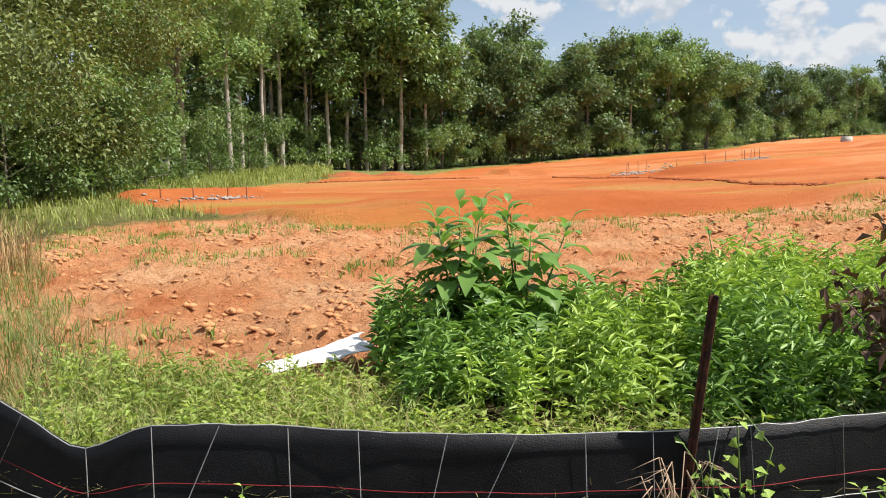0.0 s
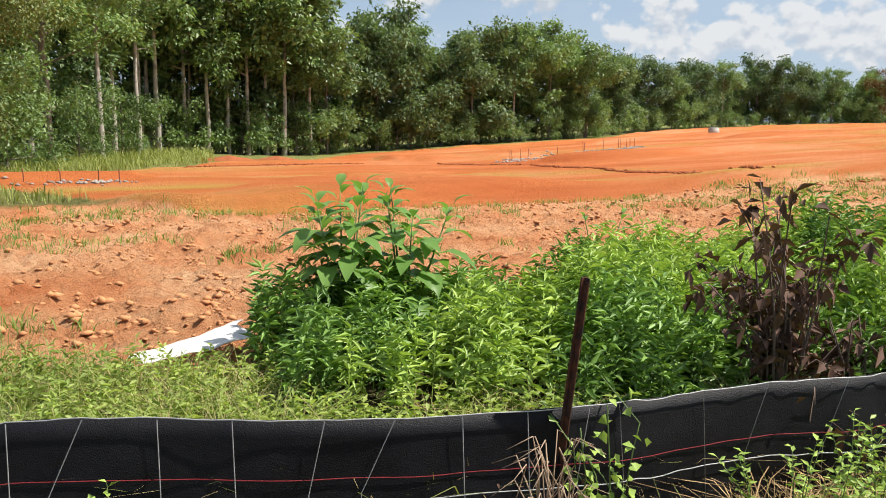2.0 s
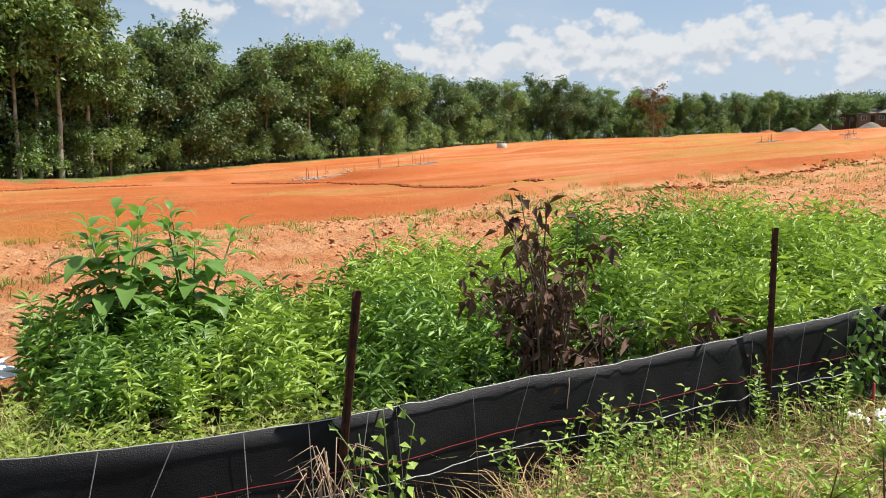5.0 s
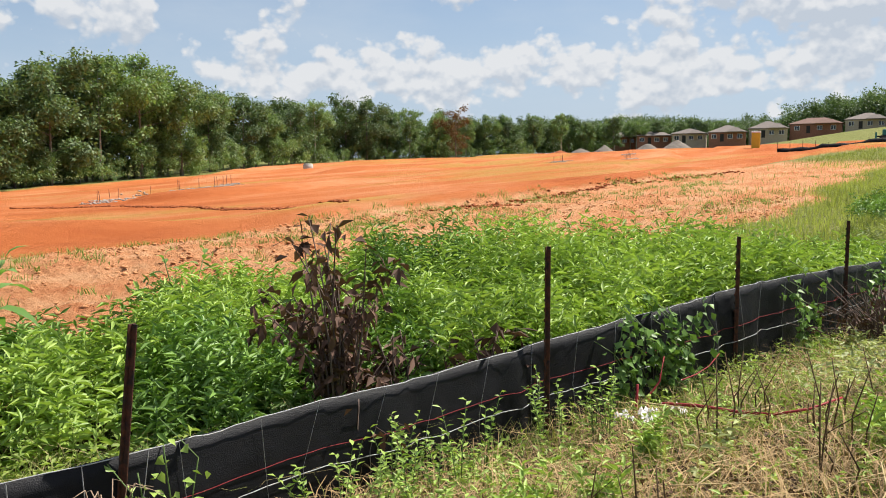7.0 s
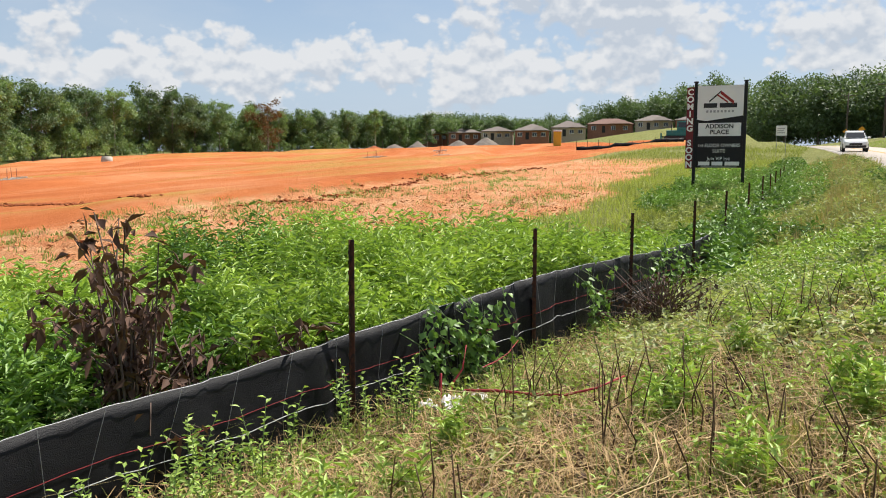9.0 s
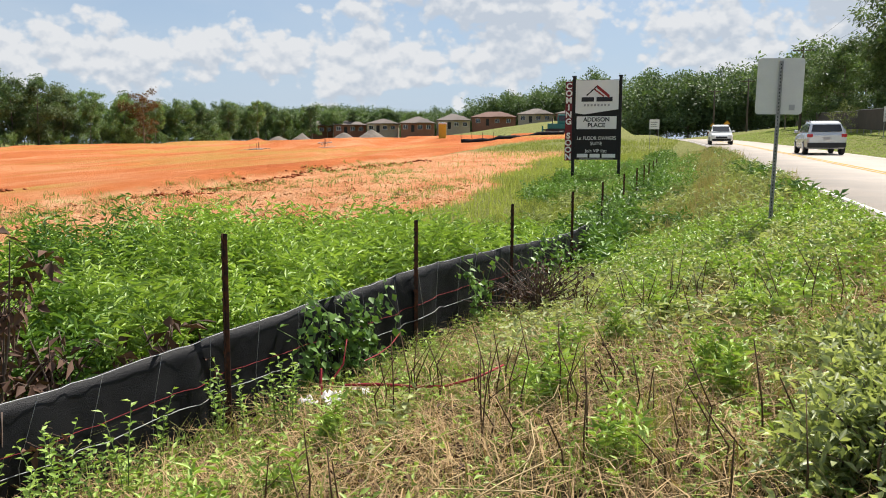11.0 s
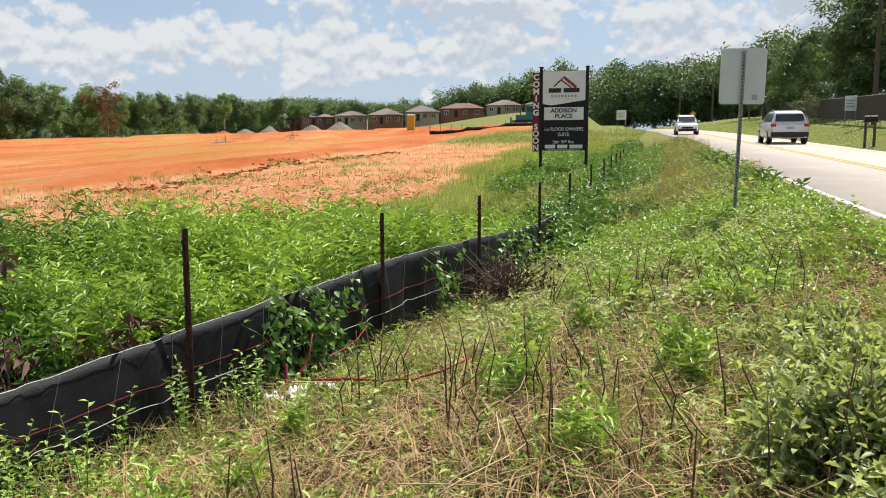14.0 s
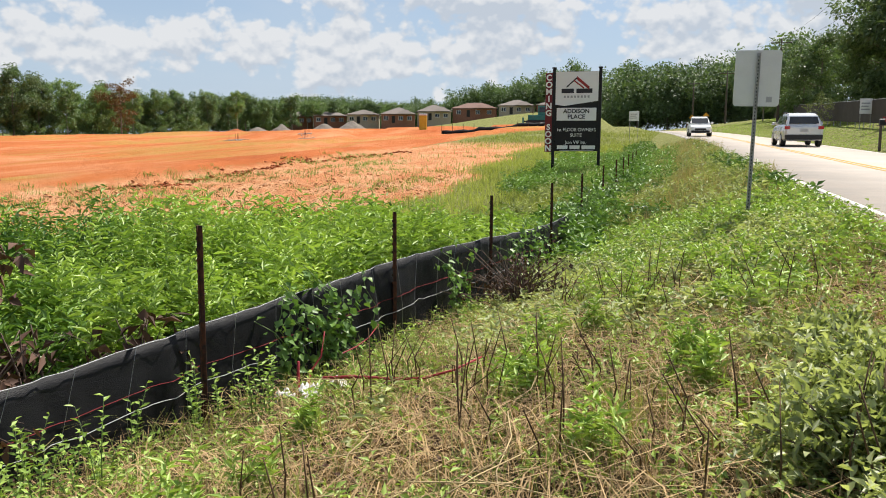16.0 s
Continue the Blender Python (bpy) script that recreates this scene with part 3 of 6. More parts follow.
def tree_meshes(seed, height, crown_from, spread, cards, leaf, pale=False, lean=0.05, clump=1.0, narrow=1.0, thick=1.0):
    """Trunk with limbs, and a crown of leaf clumps round the limb ends."""
    rng = np.random.default_rng(seed)
    H = height
    zs = np.linspace(0, H * 0.96, 9)
    wob = np.cumsum(rng.normal(0, lean * H * 0.06, (9, 2)), axis=0); wob[0] = 0
    stem = np.stack([wob[:, 0], wob[:, 1], zs], 1); stem[0, 2] = -0.4
    r0 = H * 0.0125 * thick
    pieces = [tube_arrays(stem, r0 * (1 - 0.9 * zs / H) + 0.012, 7)]
    centres, sizes = [], []
    n = int(13 + H * 0.8)
    for k in range(n):
        f = crown_from + (1 - crown_from) * ((k + rng.uniform(0, 1)) / n) ** 0.9
        z = f * H * 0.93
        p0 = np.array([np.interp(z, zs, stem[:, 0]), np.interp(z, zs, stem[:, 1]), z])
        g = (f - crown_from) / (1 - crown_from + 1e-6)
        reach = spread * (0.3 + 0.95 * math.sin(math.pi * min(0.98, 0.24 + 0.64 * g))) * rng.uniform(0.4, 1.2) * narrow
        a = k * 2.4 + rng.uniform(-0.8, 0.8)
        d = np.array([math.cos(a), math.sin(a), rng.uniform(0.1, 0.9)])
        p1 = p0 + d * reach * 0.5
        p2 = p1 + np.array([d[0], d[1], d[2] * 0.5 + rng.uniform(-0.35, 0.5)]) * reach * 0.5
        pieces.append(tube_arrays([p0, p1, p2], [r0 * 0.32 * (1 - 0.6 * f) + 0.01, r0 * 0.2 * (1 - 0.6 * f) + 0.008, 0.006], 5))
        for q, s in ((p2, 1.0), (p1 * 0.45 + p2 * 0.55, 0.85), (p1, 0.55)):
            centres.append(q + rng.normal(0, 0.3 * clump, 3)); sizes.append(s * clump * rng.uniform(0.5, 1.2) * (0.45 + reach * 0.2))
    centres.append(stem[-1]); sizes.append(clump * 0.8)
    C, S = np.array(centres), np.array(sizes)
    w = S ** 2; pick = rng.choice(len(C), cards, p=w / w.sum())
    # each clump is a flattened spray, fuller on top, ragged at its rim
    o = unit(rng.normal(size=(cards, 3))) * rng.uniform(0.15, 1.0, (cards, 1)) ** 0.55
    o[:, 2] = np.where(o[:, 2] < 0, o[:, 2] * 0.8, o[:, 2])
    o *= 1 + 0.35 * rng.normal(size=(cards, 1)) * (rng.uniform(0, 1, (cards, 1)) < 0.25)
    pos = C[pick] + o * S[pick][:, None] * np.array([0.95, 0.95, 0.95])
    way = o * np.array([1.0, 1.0, 0.25]) + rng.normal(size=(cards, 3)) * 0.55 + np.array([0, 0, -0.2])
    crown = leaves(pos, way, leaf * rng.uniform(0.6, 1.4, cards), leaf * 0.6 * rng.uniform(0.7, 1.3, cards), rng, 0.12, 0.2)
    return joined(pieces), crown


def make_tree(name, label, spec, leaf_mat, bark=M_BARK, category="tree"):
    (tv, cv) = tree_meshes(**spec)
    ob = thing(name, label, category)
    part("trunk", tv, bark, ob, smooth=True)
    part("crown", cv, leaf_mat, ob)
    return ob


def plant_copies(protos, spots, group, rng):
    """Puts copies of the prototypes at (x, y, height) and drops the prototypes to the first spots."""
    used = set()
    for k, (x, y, h, which) in enumerate(spots):
        ob, h0 = protos[which]
        s = h / h0
        m = Matrix.Translation((x, y, float(land(x, y)))) @ Matrix.Rotation(rng.uniform(0, 6.28), 4, "Z")
        sc = Matrix.Diagonal((s * rng.uniform(0.85, 1.1), s * rng.uniform(0.85, 1.1), s, 1))
        if which not in used:
            used.add(which)
            t = ob; t.matrix_basis = m @ sc
        else:
            t = copy_thing(ob, m)
            t.matrix_basis = m @ sc
        tagged(t, group=group)


rng = np.random.default_rng(7)
P = [
    (make_tree("tall_tree", "tall slender broadleaf tree with pale bare trunk", dict(seed=1, height=17, crown_from=0.42, spread=3.0, cards=5200, leaf=0.44, thick=1.0, clump=1.2), M_LEAF_OAK, M_BARK_PALE), 17),
    (make_tree("tall_tree", "tall slender broadleaf tree with high open crown", dict(seed=2, height=17, crown_from=0.5, spread=3.4, cards=4600, leaf=0.46, clump=1.2), M_LEAF_OAK, M_BARK_PALE), 17),
    (make_tree("broadleaf_tree", "dense dark green broadleaf tree", dict(seed=3, height=15, crown_from=0.12, spread=3.6, cards=7000, leaf=0.46, clump=1.45), M_LEAF_OAK), 15),
    (make_tree("broadleaf_tree", "full green broadleaf tree at the field edge", dict(seed=4, height=14, crown_from=0.08, spread=3.4, cards=7000, leaf=0.46, clump=1.45), M_LEAF_FAR), 14),
    (make_tree("broadleaf_tree", "uneven green broadleaf tree with open top", dict(seed=5, height=15, crown_from=0.2, spread=3.0, cards=6000, leaf=0.46, clump=1.35), M_LEAF_FAR), 15),
    (make_tree("bush", "leafy green bush at the wood's edge", dict(seed=6, height=3.4, crown_from=0.02, spread=1.9, cards=2200, leaf=0.26, clump=0.9), M_LEAF_OAK, category="bush"), 3.4),
    (make_tree("distant_tree", "rounded distant broadleaf tree", dict(seed=8, height=12, crown_from=0.08, spread=5.0, cards=4500, leaf=0.6, clump=2.0), M_LEAF_FAR), 12),
    (make_tree("browning_tree", "distant tree with browning leaves", dict(seed=9, height=10, crown_from=0.1, spread=2.6, cards=2200, leaf=0.4), M_LEAF_BROWN), 10),
]
AZ, DI = WOOD_AZ, WOOD_D
HAZ = [-1, 4, 13, 16, 22, 26, 30, 34, 36, 40, 45, 53, 60, 67, 72]
HT = [16, 22, 22, 17, 16.5, 14.5, 16.5, 16, 14, 12.5, 14, 12, 11, 11, 10]
spots = []
for row in range(4):
    az = -2.0 - row * 0.7
    while az < 72:
        d = np.interp(az, AZ, DI) + row * 5.5 + rng.uniform(-2, 2)
        h = np.interp(az, HAZ, HT) * rng.uniform(0.8, 1.08)
        x, y = polar(az, d)
        w = int(rng.choice([0, 1, 2, 3, 4], p=[0.22, 0.2, 0.2, 0.2, 0.18] if az < 20 else [0.12, 0.08, 0.25, 0.3, 0.25]))
        spots.append((x, y, h * (0.8 if w in (2, 3) and az < 20 else 1), w))
        az += math.degrees((3.4 + row * 1.2 + 0.012 * d) / d) * rng.uniform(0.75, 1.3)
for back in (0, 6, 13):
    az = -3.0
    while az < 58:
        d = np.interp(az, AZ, DI) - rng.uniform(0.5, 3.5) + back
        spots.append((*polar(az, d), rng.uniform(2.0, 5.0) + back * 0.25, 5))
        az += math.degrees((2.2 + back * 0.1 + d * 0.006) / d) * rng.uniform(0.6, 1.5)
spots.append((*polar(53.3, 203), 12.0, 7))
for k in range(10):
    az = 3.0 + k * 1.4 + rng.uniform(-0.3, 0.3)
    spots.append((*polar(az, np.interp(az, AZ, DI) - rng.uniform(1, 4)), rng.uniform(18, 23), 1 if k % 3 else 0))
# woods behind the houses and along the road
for row in range(3):
    az = 58.0 + row
    while az < 97:
        d = np.interp(az, [58, 66, 84, 87, 97], [275, 330, 330, 235, 215]) + row * 12
        top = np.interp(az, [58, 66, 72, 75, 77, 79, 82, 86, 89, 93, 97], [11, 14, 13, 13, 19, 17, 21, 17, 15, 17, 19])
        spots.append((*polar(az, d), top * rng.uniform(0.8, 1.05), 6))
        az += math.degrees(6.5 / d) * rng.uniform(0.7, 1.3)
for az, d, h in ((96.0, 125, 8), (97.3, 118, 8), (98.4, 104, 8.5), (99.4, 98, 8.8), (100.6, 95, 7.5), (101.8, 90, 7.5), (102.9, 86, 11.5), (104.0, 84, 13), (105.2, 82, 13.5), (106.5, 78, 13), (99.0, 112, 9), (101.2, 106, 9), (103.4, 100, 12), (108, 72, 13), (112, 62, 13)):
    spots.append((*polar(az, d), h, 2 if int(d) % 2 else 3))
plant_copies(P[:6] + [P[6], P[7]], spots, "woodland edge", rng)


# ---------------------------------------------------------------- silt fence
def fence_base():
    f = thing("silt_fence", "black silt fence on rusty steel posts backed by wire", "fence")
    xs = [p[0] for p in FENCE]
    s = np.concatenate([np.arange(-4.2, 12.4, 0.08), np.arange(12.4, 43, 0.25)])
    y = fence_y(s)
    y = np.convolve(np.pad(y, 3, mode="edge"), np.ones(7) / 7, "valid")
    g = ground_z(s, y)
    tall = np.interp(s, [-4, 0, 2, 5.4, 8, 10.4, 13.4, 21, 43], [0.66, 0.65, 0.62, 0.7, 0.85, 0.82, 0.7, 0.5, 0.5])
    sag = 0.025 * noise2(s * 0.9, s * 0, 61, 3)
    dip = -0.13 * np.exp(-((s + 0.62) / 0.2) ** 2) + 0.2 * step(-0.75, -1.6, s)
    top = land(s, y) + tall + sag + dip
    rows = 9
    V = []
    for k in range(rows):
        u = k / (rows - 1)
        bow = 0.045 * noise2(s * 5.5, s * 0 + u * 0.4, 73, 2) * step(2.4, 4.0, s) + 0.05 * noise2(s * 1.6, s * 0 + u * 1.5, 71, 3) * math.sin(math.pi * min(1, u * 1.1)) + 0.07 * (1 - u)
        V.append(np.stack([s, y + 0.055 - bow, g - 0.06 + (top - g + 0.06) * u], 1))
    V = np.array(V)
    n = len(s)
    i, j = np.meshgrid(np.arange(rows - 1), np.arange(n - 1), indexing="ij")
    a = (i * n + j).ravel()
    part("fabric", (V.reshape(-1, 3), np.stack([a, a + 1, a + n + 1, a + n], 1)), M_FABRIC, f, "black woven geotextile", smooth=True).modifiers.new("thick", "SOLIDIFY").thickness = 0.006
    for u, mat, nm, rad in ((1.0, M_WIRE, "top_wire", 0.0032), (0.45, M_WIRE, "middle_wire", 0.003), (0.6, M_RED, "red_stitch", 0.0026)):
        k = u * (rows - 1); lo = int(min(k, rows - 2)); fr = k - lo
        line = V[lo] * (1 - fr) + V[lo + 1] * fr + np.array([0, -0.022 if mat is M_WIRE else -0.008, 0.004 if u == 1 else 0])
        line = line + np.stack([s * 0, s * 0, 0.012 * noise2(s * 7, s * 0, 81, 2)], 1) * (mat is M_WIRE)
        part(nm, tube_arrays(line, np.full(n, rad), 5), mat, f, smooth=True)
    for x0 in np.concatenate([np.arange(-3.9, 2.4, 0.33), np.arange(2.5, 12, 0.47)]):
        k = int(np.argmin(np.abs(s - x0))); k2 = int(np.clip(k - 2 + (int(x0 * 7) % 3), 0, n - 1))
        top_p, mid_p, low_p = V[rows - 1][k], V[4][k2], V[1][k2]
        pts = np.array([top_p, mid_p, low_p]) + np.array([0, -0.024, 0])
        part("wire_stay", tube_arrays(pts, np.full(3, 0.0026 if x0 < 2.4 else 0.0016), 4), M_WIRE if x0 < 2.4 else M_STEEL, f)
    return f


fence = fence_base()
POSTS = [(2.28, 3.15, 0.91, 5, 3), (5.4, 2.7, 1.07, 0, 0), (8.0, 2.16, 0.99, 0, 0), (10.4, 1.72, 1.03, 0, -1), (13.4, 1.42, 1.07, 0, 0), (17.0, 1.37, 1.12, 0, 1), (21.0, 1.32, 1.2, 0, 0), (25.0, 1.32, 1.3, 0, 0), (28.5, 1.36, 1.34, 0, 1), (32.0, 1.42, 1.4, 1, 0), (35.5, 1.48, 1.46, 0, 0), (39.0, 1.54, 1.52, 0, 0)]


def steel_post():
    bm = bmesh.new()
    box(bm, -0.024, 0.024, -0.004, 0.004, -0.6, 1.5, 0.0015)
    box(bm, -0.004, 0.004, -0.034, -0.0042, -0.6, 1.5, 0.0015)
    for k in range(24):
        box(bm, -0.008, 0.008, 0.004, 0.013, -0.4 + k * 0.078, -0.378 + k * 0.078)
    me = bpy.data.meshes.new("post"); bm.to_mesh(me); bm.free()
    me.materials.append(M_RUST)
    return me


POST = steel_post()
for x, y, top, lx, ly in POSTS:
    part("post", POST, None, fence, m=Matrix.Translation((x, y - 0.012, top)) @ Euler((radians(lx), radians(ly), 0.3)).to_matrix().to_4x4() @ Matrix.Translation((0, 0, -1.5)))


# ---------------------------------------------------------------- weeds, grass and straw
def scatter(n, x0, x1, y0, y1, rng, keep=None):
    x, y = rng.uniform(x0, x1, n), rng.uniform(y0, y1, n)
    if keep is not None:
        k = rng.uniform(0, 1, n) < keep(x, y)
        x, y = x[k], y[k]
    return x, y


def stuff(name, data, mat, label, category):
    ob = part(name, data, mat, None)
    return tagged(ob, label, category, kind="stuff")


def stemmed(x, y, h, per, length, width, rng, rise=0.4, start=0.2, whorl=2.4, lean=0.16, stem_w=0.006):
    """Leafy upright stems: leaves spiralling up each stem, and the stems."""
    n = len(x)
    z = ground_z(x, y)
    base = np.stack([x, y, z], 1)
    az = rng.uniform(0, 6.28, n)
    tilt = np.stack([np.cos(az), np.sin(az), np.zeros(n)], 1) * (rng.uniform(0, 1, n) * lean)[:, None]
    way = unit(tilt + np.array([0, 0, 1.0]))
    k = np.arange(per)[None, :]
    f = start + (1 - start) * (k + rng.uniform(0, 1, (n, per))) / per
    pos = base[:, None] + way[:, None] * (f * h[:, None])[..., None]
    a = az[:, None] + k * whorl + rng.normal(0, 0.4, (n, per))
    up = rise + 0.7 * np.clip(f - 0.7, 0, 1) + rng.normal(0, 0.45, (n, per))
    d = np.stack([np.cos(a), np.sin(a), up], -1)
    size = (1.1 - 0.45 * np.abs(f - 0.55)) * rng.uniform(0.65, 1.25, (n, per))
    L = leaves(pos.reshape(-1, 3), d.reshape(-1, 3), (length * size).ravel(), (width * size).ravel(), rng, 0.2, 0.3)
    side = np.stack([np.cos(az), np.sin(az), np.zeros(n)], 1) * stem_w
    tip = base + way * h[:, None]
    v = np.stack([base - side, base + side, tip], 1).reshape(-1, 3)
    return joined([L, (v, np.arange(3 * n).reshape(-1, 3))])


def weeds():
    rng = np.random.default_rng(11)

    def body(x, y):
        lo = fence_y(x) + np.interp(x, [0, 2, 4, 6, 14], [2.2, 1.5, 0.7, 0.3, 0.25])
        w = 0.5 * noise2(x * 0.8, y * 0.8, 91, 3)
        hi = np.interp(x, [0.6, 1.6, 2.5, 5, 9, 12, 14.5], [5.6, 7.2, 7.8, 8.0, 7.6, 5.0, 2.6]) + w
        return ((y > lo + w * 0.5) & (y < hi) & (x > 1.2 + w)).astype(float) * (0.45 + 0.55 * step(-0.35, 0.1, noise2(x * 2.1, y * 2.1, 94, 2)))

    x, y = scatter(8000, 0.8, 14.5, 1.6, 9, rng, body)
    edge = step(0, 1.2, np.interp(x, [0.6, 1.6, 2.5, 5, 9, 12, 14.5], [5.6, 7.2, 7.8, 8.0, 7.6, 5.0, 2.6]) - y + 0.5)
    h = (0.48 + 0.3 * edge * np.interp(x, [1, 2.5, 5, 6.3, 7.6, 11, 14], [0.9, 0.9, 0.75, 1.0, 2.2, 2.0, 0.5]) + 0.3 * noise2(x * 0.9, y * 0.9, 93, 3) + 0.28 * noise2(x * 2.1, y * 2.1, 94, 2)) * rng.uniform(0.72, 1.12, len(x))
    away = np.hypot((x - 4.15) / 0.75, (y - 3.6) / 0.75)
    h = h * (0.45 + 0.55 * step(0.6, 1.4, away))
    light = noise2(x * 0.5, y * 0.5, 95, 2) + np.interp(x, [2, 6, 8], [-0.4, 0.0, 0.5]) > 0
    stuff("weed_thicket", stemmed(x[~light], y[~light], h[~light], 28, 0.13, 0.03, rng), M_WEED, "dense thicket of dark green narrow-leaved weeds", "weeds")
    stuff("weed_thicket", stemmed(x[light], y[light], h[light], 28, 0.135, 0.03, rng, 0.45), M_WEED_LIGHT, "dense thicket of bright green narrow-leaved weeds", "weeds")
    # low weeds between the fence and the thicket
    x, y = scatter(6500, -1.2, 6, 3, 8, rng, lambda x, y: ((y > fence_y(x) + 0.15) & (body(x, y) == 0) & (y < np.interp(x, [-2.2, 0, 1, 2.4, 6], [8, 6.6, 6.3, 5.2, 3.2]))) * 0.75)
    h = rng.uniform(0.14, 0.42, len(x)) * np.interp(x, [-2, 1, 3], [1.2, 0.9, 1.0])
    stuff("low_weeds", stemmed(x, y, h, 14, 0.07, 0.026, rng, 0.2, lean=0.5), M_WEED_PALE, "low yellow-green weeds along the silt fence", "weeds")
    # weeds by the far posts and along the road
    x, y = scatter(5500, 12.5, 52, -2.8, 6.5, rng, lambda x, y: step(0.0, 0.35, 0.6 * noise2(x * 0.28, y * 0.5, 97, 3) + 0.75 * np.exp(-((y - fence_y(x) - 0.2) / 0.8) ** 2) + 0.5 * step(1.3, 0.2, y - road_edge(x)) - 0.1) * (y > road_edge(x) + 0.25) * (1 - dirt_mask(x, y)))
    h = (0.35 + 0.35 * np.exp(-((y - fence_y(x)) / 0.8) ** 2) + 0.15 * noise2(x * 0.6, y * 0.6, 99, 2)) * rng.uniform(0.6, 1.2, len(x))
    stuff("verge_weeds", stemmed(x, y, h, 12, 0.17, 0.06, rng, 0.5, lean=0.3), M_WEED, "lush green weeds on the road verge", "weeds")
    x, y = scatter(5200, 14, 46, -2.6, 3.6, rng, lambda x, y: (y > road_edge(x) + 0.3) * (0.15 + 0.85 * step(-0.1, 0.3, noise2(x * 0.5, y * 0.9, 105, 3))))
    stuff("verge_weeds", stemmed(x, y, rng.uniform(0.2, 0.55, len(x)) * np.interp(x, [14, 24], [0.7, 1.0]), 12, 0.13, 0.04, rng, 0.5, lean=0.3), M_VERGE_PALE, "pale green seeding weeds among the verge grass", "weeds")
    # low leafy growth between the fence and the road, near the walk
    x, y = scatter(3800, 7.5, 16, -2.9, 2.2, rng, lambda x, y: step(-0.2, 0.3, noise2(x * 0.6, y * 0.6, 103, 3) + (x - 9.5) * 0.16 - 0.2 * (y > 0.8)) * (y < fence_y(x) - 0.1) * (y > road_edge(x) + 0.3) * (np.hypot((x - 10.2) / 1.7, (y - 1.0) / 0.9) > 1))
    h = rng.uniform(0.12, 0.4, len(x))
    stuff("verge_weeds", stemmed(x, y, h, 11, 0.085, 0.036, rng, 0.4, lean=0.5), M_WEED_LIGHT, "low bright green leafy weeds on the verge", "weeds")


M_WEED_PALE = leaf_material("pale_weed_leaves", (0.14, 0.22, 0.04), (0.52, 0.62, 0.18), 0.4, 0.45, patch=0.9)
M_VERGE_PALE = leaf_material("greyish_verge_leaves", (0.12, 0.16, 0.05), (0.5, 0.54, 0.26), 0.3, 0.5, patch=0.8)
M_WEED_LIGHT = leaf_material("bright_weed_leaves", (0.08, 0.18, 0.02), (0.46, 0.61, 0.14), 0.24, 0.42, patch=0.9, spec=0.3)
weeds()


def grasses():
    rng = np.random.default_rng(23)

    def verge(x, y):
        return (y < fence_y(x) - 0.04) & (y > road_edge(x) + 0.12)

    def base(x, y):
        return np.stack([x, y, ground_z(x, y) - 0.01], 1)

    def drynear(x, y):
        return step(-0.35, 0.3, noise2(x * 0.7, y * 0.7, 111, 3) + 0.55 - 0.14 * np.abs(x - 5.0) - 0.5 * step(0.9, 0.2, fence_y(x) - y))

    # straw: flattened mat and standing
    x, y = scatter(46000, 1.0, 12, -3.0, 2.9, rng, lambda x, y: verge(x, y) * (0.12 + 0.88 * drynear(x, y)))
    stuff("dry_straw", blades(base(x, y), rng.uniform(0.08, 0.34, len(x)), rng.uniform(0.003, 0.01, len(x)), 2.1, rng, 0.64), M_STRAW, "flattened dry straw and cut stems on the verge", "straw")
    x, y = scatter(7000, 1.0, 14, -3.0, 2.9, rng, lambda x, y: verge(x, y) * (0.2 + 0.8 * drynear(x, y)))
    stuff("dry_grass", blades(base(x, y), rng.uniform(0.12, 0.4, len(x)), rng.uniform(0.003, 0.006, len(x)), 0.6, rng), M_STRAW, "standing dry grass", "grass")
    # green blades
    x, y = scatter(28000, 1.0, 14, -3.2, 2.9, rng, lambda x, y: verge(x, y) * (0.85 - 0.66 * drynear(x, y)))
    stuff("green_grass", blades(base(x, y), rng.uniform(0.1, 0.34, len(x)), rng.uniform(0.004, 0.009, len(x)), 0.7, rng), M_GRASS, "rough green grass on the verge", "grass")
    # broad leaflets low in the straw
    x, y = scatter(4600, 1.2, 10, -2.8, 2.6, rng, lambda x, y: verge(x, y) * (0.25 + 0.75 * step(-0.1, 0.3, noise2(x * 1.2, y * 1.2, 117, 2) + 0.3 * (fence_y(x) - y < 0.9))))
    stuff("low_weeds", stemmed(x, y, rng.uniform(0.08, 0.26, len(x)), 9, 0.06, 0.024, rng, 0.4, lean=0.6), M_WEED_LIGHT, "small green weeds among the straw", "weeds")
    x, y = scatter(3400, 4.5, 13, -2.4, 1.3, rng, lambda x, y: verge(x, y) * step(-0.15, 0.25, noise2(x * 0.8, y * 0.8, 119, 3) + 0.12 * (x - 7)))
    stuff("low_weeds", stemmed(x, y, rng.uniform(0.12, 0.36, len(x)), 12, 0.085, 0.034, rng, 0.4, lean=0.6), M_VERGE_PALE, "pale broad-leaved weeds among the cut straw", "weeds")
    # farther verge
    x, y = scatter(42000, 14, 48, -2.6, 4.5, rng, lambda x, y: ((y > road_edge(x) + 0.1) & (dirt_mask(x, y) < 0.4)) * 0.9)
    stuff("green_grass", blades(base(x, y), rng.uniform(0.15, 0.5, len(x)) * np.interp(x, [14, 20, 30], [0.6, 0.8, 1.0]), rng.uniform(0.008, 0.018, len(x)), 0.5, rng), M_GRASS, "long green grass on the far verge", "grass")
    x, y = scatter(26000, 12, 48, -2.6, 3.4, rng, lambda x, y: ((y > road_edge(x) + 0.1)) * step(-0.1, 0.4, noise2(x * 0.2, y * 0.5, 121, 3) + 0.5 * np.exp(-((y + 0.7) / 0.9) ** 2)))
